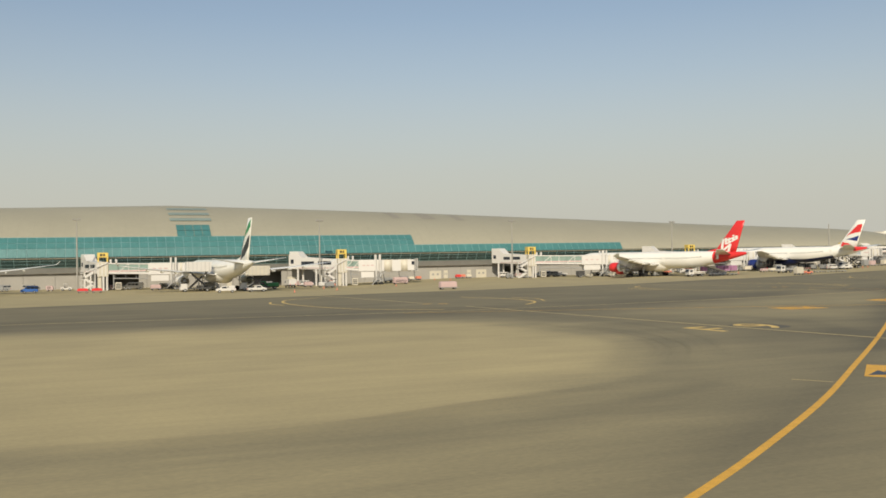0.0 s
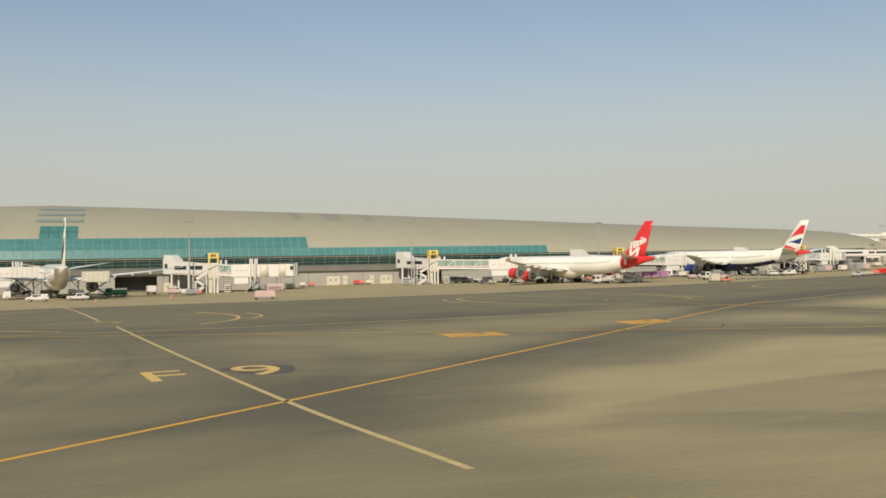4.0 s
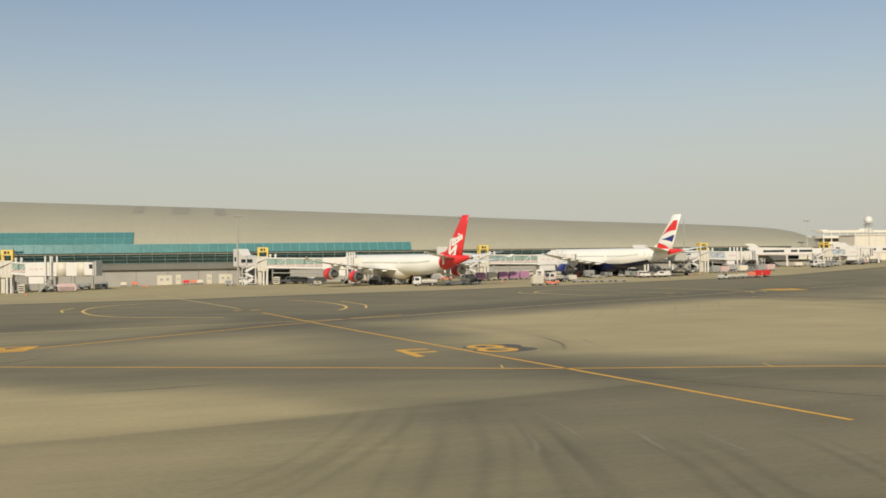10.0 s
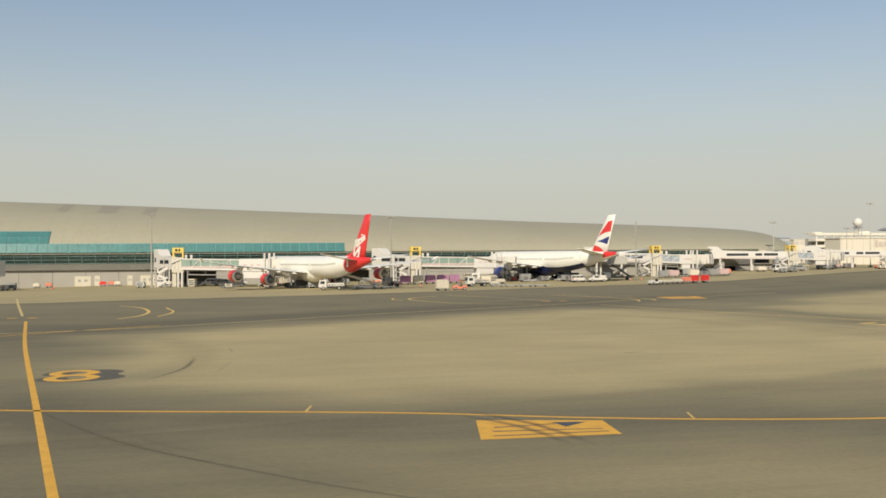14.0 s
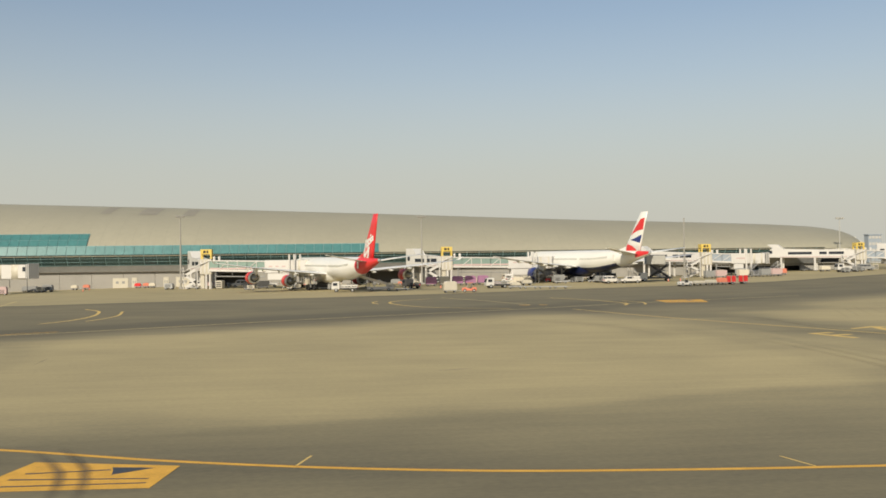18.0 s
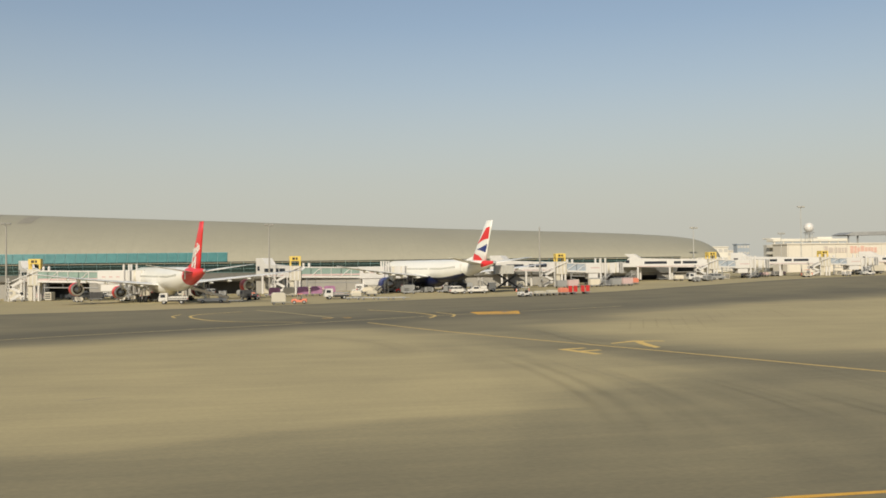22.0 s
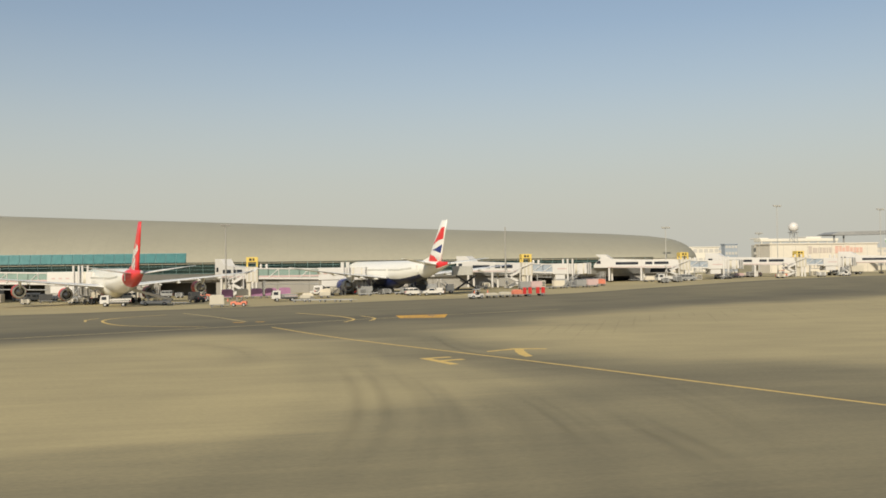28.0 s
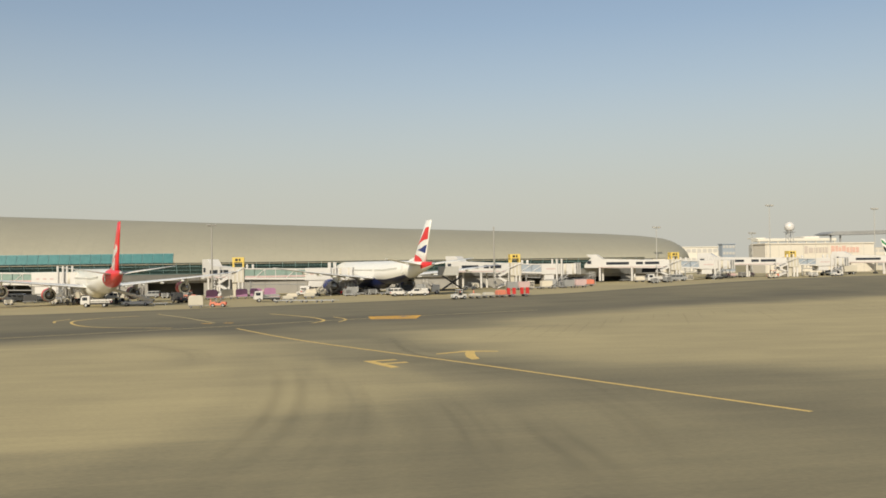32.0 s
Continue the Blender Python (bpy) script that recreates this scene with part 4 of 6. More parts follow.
SCRIPT_WHITE = [
    [(1.043, 0.444), (0.932, 0.445), (0.591, 0.071), (0.67, 0.071)],
    [(0.42, 0.304), (0.33, 0.283), (0.597, 0.052), (0.674, 0.073)],
    [(0.9, 0.47), (0.802, 0.472), (0.597, 0.294), (0.679, 0.292)],
    [(0.722, 0.379), (0.805, 0.403), (0.612, 0.474), (0.527, 0.45)],
    [(0.684, 0.442), (0.591, 0.447), (0.452, 0.331), (0.535, 0.327)],
    [(0.528, 0.414), (0.607, 0.439), (0.397, 0.501), (0.318, 0.477)],
    [(0.465, 0.486), (0.367, 0.491), (0.252, 0.385), (0.34, 0.38)],
    [(0.317, 0.47), (0.387, 0.49), (0.205, 0.543), (0.135, 0.523)],
    [(0.28, 0.522), (0.175, 0.527), (0.095, 0.429), (0.188, 0.425)],
    [(0.641, 0.265), (0.702, 0.286), (0.143, 0.473), (0.082, 0.452)],
    [(0.43, 0.277), (0.347, 0.274), (0.29, 0.043), (0.358, 0.046)],
    [(0.428, 0.029), (0.452, 0.06), (0.319, 0.069), (0.297, 0.038)],
    [(0.52, 0.552), (0.455, 0.568), (0.352, 0.537), (0.416, 0.521)],
]


def broad(o, k=1.55):
    """Widens a brush stroke given by its four corners."""
    out = []
    for (a, b), (c, d) in ((o[0], o[1]), (o[2], o[3])):
        mx, my = (a + c) / 2, (b + d) / 2
        out += [(mx + (a - mx) * k, my + (b - my) * k), (mx + (c - mx) * k, my + (d - my) * k)]
    return out


RED_TAIL = dict(length=69.5, radius=2.78, centre=5.4, span=61.0, wing_at=23.8, sweep=31, chords=(13.0, 7.6, 2.4), engines=(9.4, 19.8), engine_size=(1.5, 5.0),
                cowl=RED, winglet=0.8, winglet_paint=BODY, tailplane=(11.5, 11.0, 6.2, 2.3), fin_top=17.0, fin=(2.8, 7.9, 3.4), fin_paint=RED, fillet_paint=RED,
                fin_art=[(BODY, broad(o), "tail_emblem") for o in SCRIPT_WHITE], tail_red=11.2, tail_paint=RED, belly=None, doors=(6, 18, 40, 60), axles=2)
UNION = [
    (RED, [(0.12, 0.85), (0.55, 0.83), (0.75, 0.66), (0.94, 0.43), (0.70, 0.50), (0.40, 0.55), (0.04, 0.57)], "tail_emblem"),
    (BLUE, [(0.04, 0.44), (0.20, 0.42), (0.50, 0.36), (0.83, 0.32), (0.45, 0.29), (0.06, 0.24)], "tail_emblem"),
    (RED, [(0.93, 0.23), (0.75, 0.20), (0.50, 0.17), (0.25, 0.10), (0.05, 0.0), (0.60, 0.0), (0.78, 0.05), (0.90, 0.14)], "tail_emblem"),
]
UNION_TAIL = dict(length=62.5, radius=2.9, centre=5.45, span=60.0, wing_at=19.5, sweep=32, chords=(12.8, 8.2, 2.2), engines=(10.6,), engine_size=(1.75, 5.4),
                  cowl=BLUE, winglet=0, winglet_paint=WHITE, tailplane=(10.5, 10.7, 6.8, 2.6), fin_top=17.8, fin=(2.9, 7.0, 3.6), fin_paint=BODY, fillet_paint=BODY,
                  fin_art=UNION, tail_red=4.6, tail_paint=RED, belly=NAVY, doors=(5.5, 15, 34, 50), axles=3)
FLAG = [
    (GREEN, [(0.02, 0.98), (0.40, 0.90), (0.98, 0.66), (0.98, 0.53), (0.50, 0.66), (0.02, 0.80)], "tail_emblem"),
    (BLACK, [(0.02, 0.62), (0.30, 0.55), (0.85, 0.24), (0.80, 0.05), (0.35, 0.16), (0.02, 0.36)], "tail_emblem"),
    (RED, [(0.98, 0.72), (0.90, 0.70), (0.88, 0.40), (0.90, 0.02), (1.0, 0.02)], "tail_emblem"),
]
FLAG_TAIL = dict(length=58.0, radius=2.82, centre=6.0, span=59.5, wing_at=20.0, sweep=31, chords=(12.6, 7.4, 2.3), engines=(9.4,), engine_size=(1.55, 5.6),
                 cowl=BODY, winglet=0.9, winglet_paint=BODY, tailplane=(10.8, 9.7, 6.0, 2.3), fin_top=18.3, fin=(2.8, 6.8, 3.4), fin_paint=BODY, fillet_paint=BODY,
                 fin_art=FLAG, tail_red=0, tail_paint=BODY, belly=None, doors=(5.5, 14, 32, 48), axles=2)
airliner("white four-engined airliner with red tail and red engines at the stand", RED_TAIL, pose(189.5, 232.3, 0, 0, 0, 18.5))
airliner("white twin-engined airliner with blue belly and red-white-blue tail", UNION_TAIL, pose(254.3, 248.3, 0, 0, 0, 17))
airliner("white twin-engined airliner with striped green and black tail", FLAG_TAIL, pose(39.9, 239.7, 0, 0, 0, 9))
airliner("small white airliner with striped tail standing far along the apron", dict(FLAG_TAIL, fin_top=21.2), pose(431.0, 340, 0, 0, 0, -78) @ Matrix.Scale(0.64, 4))
airliner("white twin-engined airliner with only its wing tip in view", FLAG_TAIL, pose(-34, 244, 0, 0, 0, 9))


# ---- passenger boarding bridges ----
def bridge(x, py, head, glass, mid, end, swing, label, strip):
    """A boarding bridge. A fixed gallery runs from a raised head at the hall (head: its place from the pillar) to a lift pillar
    with a yellow sign; from there a glazed tunnel, a white outer tunnel and a round cab swing out to the airliner."""
    rise = float(land(x, py))
    b = thing("boarding_bridge", label, "boarding bridge", pose(x, py, 0) @ Matrix.Diagonal((1, 1, (10.2 - rise) / 10.2, 1)), "boarding bridges")
    y0, y1 = -1.6, 1.6
    fixed = math.hypot(*head)
    back = Matrix.Rotation(math.atan2(-head[1], -head[0]), 4, "Z")
    out = Matrix.Rotation(radians(swing), 4, "Z")

    def turned(m, name, bm, paint, parent=b, lab=""):
        bmesh.ops.transform(bm, matrix=m, verts=bm.verts)
        return part(name, bm, paint, parent, lab)
    # fixed gallery and its raised head
    bm = bmesh.new()
    slab_xz(bm, [(-fixed, 4.9), (-0.6, 4.5), (-0.6, 7.5), (-fixed + 5.6, 8.1), (-fixed + 3.6, 9.9), (-fixed, 9.9)], y0, y1)
    bmesh.ops.bevel(bm, geom=list(bm.edges), offset=0.08, segments=1, affect="EDGES")
    turned(back, "gallery", bm, WHITE, b, "white steel gallery with raised head")
    for f0, f1 in ((0.26, 0.52), (0.60, 0.68), (0.70, 0.86)) if fixed > 17.5 else ((0.34, 0.52), (0.58, 0.80)):
        bm = bmesh.new()
        box(bm, -fixed * (1 - f0), -fixed * (1 - f1), y0 - 0.04, y0 + 0.05, 6.0, 7.0, 0.03)
        turned(back, "window", bm, WINDOW, b, "dark ribbon window")
    bm = bmesh.new()
    box(bm, -fixed + 0.9, -fixed + 2.2, y0 - 0.04, y0 + 0.05, 6.4, 7.6)
    turned(back, "window", bm, WINDOW)
    bm = bmesh.new()
    box(bm, -fixed + 4.4, -2.0, y0 - 0.07, y0, 5.0, 5.22)
    turned(back, "trim_band", bm, PINK, b, "faded pink band along the gallery")
    for lx in (-fixed * 0.82, -fixed * 0.45):
        for yy in (y0 + 0.3, y1 - 0.3):
            bm = bmesh.new()
            rod(bm, (lx, yy, 0), (lx, yy, 5.0), 0.32, 10)
            turned(back, "column", bm, WHITE, b, "round white column")
    # lift pillar on columns
    bm = bmesh.new()
    box(bm, -1.6, 1.5, y0 - 0.3, y1 + 0.3, 3.7, 7.7, 0.08)
    part("pillar_head", bm, CREAM, b, "cream pillar head")
    bm = bmesh.new()
    box(bm, -1.5, -0.4, y0 + 0.1, y1, 0.05, 3.7, 0.06)
    part("lift_shaft", bm, CREAM, b, "cream lift shaft")
    for cx, cy in ((1.1, y0), (1.1, y1 - 0.2), (0.1, y0 - 0.05)):
        bm = bmesh.new()
        rod(bm, (cx, cy, 0), (cx, cy, 3.8), 0.30, 10)
        part("column", bm, WHITE, b, "round white column")
    for k in range(3):
        bm = bmesh.new()
        box(bm, -1.4 + 1.0 * k, -1.1 + 1.0 * k, y0 - 0.36, y0 - 0.29, 4.0, 7.4)
        part("pillar_rib", bm, WHITE, b)
    bm = bmesh.new()
    rod(bm, (1.3, y0 - 0.4, 7.4), (-5.0, y0 - 1.0, 4.9), 0.14, 6)
    part("stair_brace", bm, WHITE, b, "sloping white brace")
    # yellow sign box, its face carries an unreadable dark mark
    bm = bmesh.new()
    sw = min(1.0, (10.6 - rise) / 10.2)
    box(bm, -1.5 * sw, 1.5 * sw, -1.2, 1.2, 8.9, 10.2, 0.05)
    sign = part("sign_box", bm, YELLOW, b, "yellow stand sign box")
    for sx in (-1.25 * sw, 1.25 * sw):
        for sy in (-1.0, 1.0):
            bm = bmesh.new()
            box(bm, sx - 0.2, sx + 0.2, sy - 0.16, sy + 0.16, 7.6, 9.0)
            part("sign_leg", bm, YELLOW, b)
    for u0, u1 in ((-0.75, -0.1), (0.15, 0.6)):
        bm = bmesh.new()
        box(bm, u0, u1, -1.25, -1.19, 9.25, 9.85)
        part("sign_bar", bm, BLACK, sign, "dark mark on the sign")
    # service stairs: zigzag flights with solid parapets, landings and posts
    for k, z in enumerate((0.0, 1.55, 3.1)):
        xa, xb = (-5.4, -2.6) if k % 2 == 0 else (-2.6, -5.4)
        bm = bmesh.new()
        for yy in (-2.75, -1.75):
            loft(bm, [[(xx, yy - 0.06, zz), (xx, yy + 0.06, zz), (xx, yy + 0.06, zz + 0.75), (xx, yy - 0.06, zz + 0.75)] for xx, zz in ((xa, z), (xb, z + 1.55))])
        for q in range(7):
            t = (q + 0.5) / 7
            box(bm, xa + (xb - xa) * t - 0.17, xa + (xb - xa) * t + 0.17, -2.7, -1.8, z + 1.55 * t - 0.03, z + 1.55 * t + 0.03)
        bmesh.ops.recalc_face_normals(bm, faces=bm.faces)
        part("stair_flight", bm, WHITE, b, "white steel stair flight")
    for px in (-5.9, -2.2):
        bm = bmesh.new()
        rod(bm, (px, -2.25, 0), (px, -2.25, 5.6), 0.16, 6)
        part("stair_post", bm, WHITE, b)
    for z in (1.55, 3.1, 4.65):
        bm = bmesh.new()
        box(bm, -6.2, -5.2, -2.8, -1.7, z - 0.08, z + 0.08)
        box(bm, -6.2, -6.1, -2.8, -1.7, z, z + 0.85)
        part("landing", bm, WHITE, b)
    # hose, air unit and racks beneath the tunnel
    bm = bmesh.new()
    rod(bm, (3.0, -1.0, 0.5), (3.0, -1.0, 4.4), 0.16, 8)
    rod(bm, (3.0, -1.0, 3.2), (glass - 0.5, -1.0, 3.0), 0.13, 8)
    for k in range(4):
        u = 3.4 + (glass - 4.2) * k / 3
        rod(bm, (u, -1.0, 3.1), (u, -1.0, 4.4), 0.06, 6)
    turned(out, "hose_line", bm, GREY, b, "grey air hose under the tunnel")
    bm = bmesh.new()
    box(bm, 3.4, 5.2, -1.7, 0.2, 0.15, 2.1, 0.1)
    turned(out, "air_unit", bm, CREAM, b, "cream pre-conditioned air unit")
    for k in range(3):
        bm = bmesh.new()
        box(bm, 3.6, 5.0, -1.76, -1.69, 0.5 + 0.5 * k, 0.8 + 0.5 * k)
        turned(out, "louvre", bm, DARK, b, "dark louvre")
    # first tunnel, glazed, in bays
    top0, top1, bot0, bot1 = 7.4, 7.1, 4.5, 4.2
    zt = lambda u: top0 + (top1 - top0) * u
    zb = lambda u: bot0 + (bot1 - bot0) * u
    x0 = 1.4
    bm = bmesh.new()
    loft(bm, [[(xx, yy, zz) for yy, zz in ((y0, zb(u) - 0.0), (y0, zb(u) + 0.5), (y1, zb(u) + 0.5), (y1, zb(u)))] for xx, u in ((x0, 0), (glass, 1))])
    loft(bm, [[(xx, yy, zz) for yy, zz in ((y0 - 0.05, zt(u) - 0.3), (y0 - 0.05, zt(u)), (y1 + 0.05, zt(u)), (y1 + 0.05, zt(u) - 0.3))] for xx, u in ((x0, 0), (glass, 1))])
    turned(out, "tunnel_frame", bm, WHITE, b, "white tunnel floor and roof beams")
    n = max(2, int((glass - x0) / 2.4))
    for k in range(n):
        xa, xb = x0 + (glass - x0) * k / n, x0 + (glass - x0) * (k + 1) / n
        ua, ub = k / n, (k + 1) / n
        bm = bmesh.new()
        loft(bm, [[(xx, yy, zz) for yy, zz in ((y0 + 0.1, zb(u) + 0.45), (y0 + 0.1, zt(u) - 0.28), (y0 + 0.16, zt(u) - 0.28), (y0 + 0.16, zb(u) + 0.45))] for xx, u in ((xa + 0.08, ua), (xb - 0.08, ub))])
        turned(out, "tunnel_pane", bm, PALEGLASS if strip else HAZE_BLUE, b, "pale green tunnel glass" if strip else "pale grey tunnel glass")
        bm = bmesh.new()
        rod(bm, (xa, y0 + 0.02, zb(ua) + 0.4), (xb, y0 + 0.02, zt(ub) - 0.2) if k % 3 == 1 or glass < 9 else (xa, y0 + 0.02, zt(ua) - 0.2), 0.10, 6)
        turned(out, "tunnel_brace", bm, WHITE)
    bm = bmesh.new()
    loft(bm, [[(xx, yy, zz) for yy, zz in ((y1 - 0.2, zb(u) + 0.5), (y1 - 0.2, zt(u) - 0.2), (y1 - 0.1, zt(u) - 0.2), (y1 - 0.1, zb(u) + 0.5))] for xx, u in ((x0, 0), (glass, 1))])
    turned(out, "tunnel_back", bm, PALEGLASS if strip else HAZE_BLUE)
    if strip:
        bm = bmesh.new()
        box(bm, x0 + 0.3, glass - 0.3, y0 + 0.04, y0 + 0.09, 4.95, 5.4)
        turned(out, "trim_band", bm, PINK, b, "faded pink band along the tunnel")
    # outer tunnel, solid white
    bm = bmesh.new()
    box(bm, glass - 0.4, mid + 0.6, y0 - 0.25, y1 + 0.25, 3.95, 7.2, 0.12)
    turned(out, "outer_tunnel", bm, WHITE, b, "white outer tunnel")
    for k in range(3):
        bm = bmesh.new()
        u = glass + 0.9 + k * (mid - glass - 1.6) / 3
        box(bm, u, u + 0.9, y0 - 0.29, y0 - 0.24, 5.5, 5.8)
        turned(out, "tunnel_mark", bm, PINK, b, "faded lettering bar")
    bm = bmesh.new()
    box(bm, glass + 0.4, mid - 1.0, y0 - 0.05, y1 + 0.05, 2.2, 3.9, 0.08)
    turned(out, "equipment_box", bm, WHITE, b, "white equipment box under the tunnel")
    # lift columns and bogie
    for px in (mid - 0.4, mid + 1.0):
        for cy in (y0 - 0.5, y1 + 0.5):
            bm = bmesh.new()
            rod(bm, (px, cy, 0.6), (px, cy, 8.6), 0.26, 10)
            turned(out, "lift_column", bm, WHITE, b, "white lift column")
    bm = bmesh.new()
    box(bm, mid - 1.2, mid + 1.8, y0 - 0.8, y1 + 0.8, 0.9, 1.5, 0.08)
    for k in range(2):
        rod(bm, (mid - 0.5 + 1.6 * k, y0 - 0.4, 1.4), (mid + 1.1 - 1.6 * k, y0 - 0.4, 3.9), 0.1, 6)
    turned(out, "bogie_frame", bm, GREY, b, "grey wheel bogie frame")
    for px in (mid - 0.7, mid + 1.3):
        for cy in (y0 - 0.6, y1 + 0.6):
            bm = bmesh.new()
            rod(bm, (px, cy - 0.22, 0.55), (px, cy + 0.22, 0.55), 0.55, 16)
            turned(out, "bogie_wheel", bm, RUBBER, b, "black bogie tyre")
    # round cream cab turret, white neck, second turret and folding canopy
    span = end - mid - 1.2
    c1, c2 = mid + 1.2 + span * 0.20, mid + 1.2 + span * 0.66
    for c in (c1, c2):
        bm = bmesh.new()
        rod(bm, (c, 0, 3.8), (c, 0, 7.15), max(span * 0.17, 1.55), 20)
        smooth(turned(out, "cab_turret", bm, CREAM, b, "round cream cab turret"))
    bm = bmesh.new()
    box(bm, mid + 0.6, c2, y0 + 0.1, y1 - 0.1, 3.9, 7.1, 0.08)
    turned(out, "neck", bm, WHITE, b, "white neck between the turrets")
    bm = bmesh.new()
    box(bm, c2, end - 0.9, y0 - 0.2, y1 + 0.4, 4.0, 7.1, 0.1)
    turned(out, "cab", bm, WHITE, b, "white cab")
    bm = bmesh.new()
    box(bm, c2 + span * 0.18, end - 1.0, y0 - 0.25, y0 - 0.18, 5.6, 6.6)
    turned(out, "cab_window", bm, WINDOW)
    for k in range(4):
        bm = bmesh.new()
        e = end - 0.9 + k * 0.28
        box(bm, e, e + 0.2, y0 - 0.5 - 0.06 * k, y1 + 0.8, 3.9, 7.2 + 0.05 * k, 0.05)
        turned(out, "canopy_rib", bm, WHITE if k % 2 else GREY, b, "folding canopy rib")
    bm = bmesh.new()
    for cy in (y0 - 1.2, y0 - 2.0):
        rod(bm, (mid + 2.4, cy, 3.9), (mid - 1.8, cy, 0.2), 0.11, 6)
        rod(bm, (mid + 2.4, cy, 4.8), (mid - 1.8, cy, 1.1), 0.06, 6)
    for q in range(14):
        t = (q + 0.5) / 14
        box(bm, mid + 2.4 - 4.2 * t - 0.12, mid + 2.4 - 4.2 * t + 0.12, y0 - 2.0, y0 - 1.2, 3.9 - 3.7 * t - 0.02, 3.9 - 3.7 * t + 0.02)
    turned(out, "apron_stair", bm, STEEL, b, "steel stair down to the apron")
    # service legs and hoses hanging under the cab
    for k in range(3):
        u = mid + 2.0 + (end - mid - 3.0) * k / 2
        bm = bmesh.new()
        rod(bm, (u, y0 + 0.4, 3.9), (u + 0.2, y0 + 0.2, 1.2 + 0.7 * (k % 2)), 0.09, 6)
        turned(out, "hanging_hose", bm, DARK, b, "dark hose hanging under the cab")
    # ventilators on the roof
    for ux in (2.2, 3.7):
        bm = bmesh.new()
        rod(bm, (ux, 0, 7.3), (ux, 0, 7.9), 0.3, 10)
        bmesh.ops.create_uvsphere(bm, u_segments=10, v_segments=6, radius=0.38, matrix=Matrix.Translation((ux, 0, 8.0)))
        turned(out, "roof_ventilator", bm, WHITE, b, "white roof ventilator")
    return b


for bx, by, bhead, bglass, bmid, bend, bswing in ((4.5, 288, (-4.5, 17.0), 13.0, 19.5, 27.0, -4), (76.6, 289.5, (-12.6, 16.6), 5.8, 11.4, 24.4, -14), (144.1, 289.0, (-6.4, 16.0), 18.0, 25.2, 31.0, -18), (209.6, 288.0, (-9.1, 16.5), 17.5, 24.0, 30.5, 2),
                                            (283.5, 288.2, (-15.0, 18.0), 7.6, 11.8, 18.0, 0), (331.0, 291.0, (-20.5, 16.5), 7.4, 12.0, 17.5, 0), (365.5, 288.0, (-20.0, 17.5), 7.4, 12.0, 17.0, 0), (410.0, 288.0, (-20.0, 17.5), 7.4, 12.0, 17.0, 0)):
    bridge(bx, by, bhead, bglass, bmid, bend, bswing, "white boarding bridge with glazed tunnel and yellow sign box", bx < 220)


# ---- floodlight masts ----
def mast(x, y, h, head=True):
    m = thing("floodlight_mast", "slender grey floodlight mast on the apron", "light mast", pose(x, y, 0), "floodlight masts")
    h -= float(land(x, y))
    bm = bmesh.new()
    # masts past x 320 are thinned and paled to imitate haze
    rod(bm, (0, 0, 0.5), (0, 0, h), 0.27 if x < 320 else 0.17, 10, 0.16 if x < 320 else 0.09)
    part("pole", bm, MASTPOLE if x < 320 else HAZE_GREY, m)
    bm = bmesh.new()
    box(bm, -0.5, 0.5, -0.5, 0.5, 0, 0.55, 0.05)
    part("footing", bm, CONCRETE, m, "concrete footing")
    if not head:
        return m
    bm = bmesh.new()
    rod(bm, (-1.0, 0, h), (1.0, 0, h), 0.09, 6)
    part("crossarm", bm, STEEL, m)
    for k, lx in enumerate((-0.95, -0.4, 0.4, 0.95)):
        bm = bmesh.new()
        box(bm, lx - 0.25, lx + 0.25, -0.45, 0.25, h + 0.02, h + 0.45, 0.05, Matrix.Translation((0, 0, h)) @ Matrix.Rotation(0.25, 4, "X") @ Matrix.Translation((0, 0, -h)))
        part("floodlight", bm, MASTPOLE if x < 320 else HAZE_GREY, m, "floodlight head")
    return m


for mx, my, mh in ((-2.5, 290, 19.8), (69.9, 291, 19.4), (137.1, 289, 19.0), (202.8, 289.4, 18.5), (278.4, 290.6, 17.8), (328.2, 296.3, 17.4), (364.8, 298, 23.8), (401.7, 301.2, 22.9), (368.3, 315.2, 16.1)):
    mast(mx, my, mh, mx != 278.4)


# ---- ground vehicles ----
def wheels(parent, xs, half, r, w=0.22):
    for x in xs:
        for s in (-1, 1):
            bm = bmesh.new()
            rod(bm, (x, s * half - w / 2, r), (x, s * half + w / 2, r), r, 14)
            t = part("wheel", bm, RUBBER, parent, "black tyre")
            bm = bmesh.new()
            rod(bm, (x, s * (half + w / 2) - 0.02, r), (x, s * (half + w / 2) + 0.02, r), r * 0.55, 10)
            part("rim", bm, STEEL, t, "grey rim")


def profile_body(bm, outline, half, bevel=0.06):
    slab_xz(bm, outline, -half, half)
    bmesh.ops.bevel(bm, geom=list(bm.edges), offset=bevel, segments=1, affect="EDGES")
    return bm


def lights(v, x0, x1, half, z):
    for s in (-1, 1):
        bm = bmesh.new()
        box(bm, x1 - 0.03, x1 + 0.04, s * half * 0.75 - 0.14, s * half * 0.75 + 0.14, z, z + 0.2)
        part("headlight", bm, PALEGLASS, v, "clear headlight")
        bm = bmesh.new()
        box(bm, x0 - 0.04, x0 + 0.03, s * half * 0.8 - 0.1, s * half * 0.8 + 0.1, z, z + 0.25)
        part("tail_light", bm, RED, v, "red tail light")


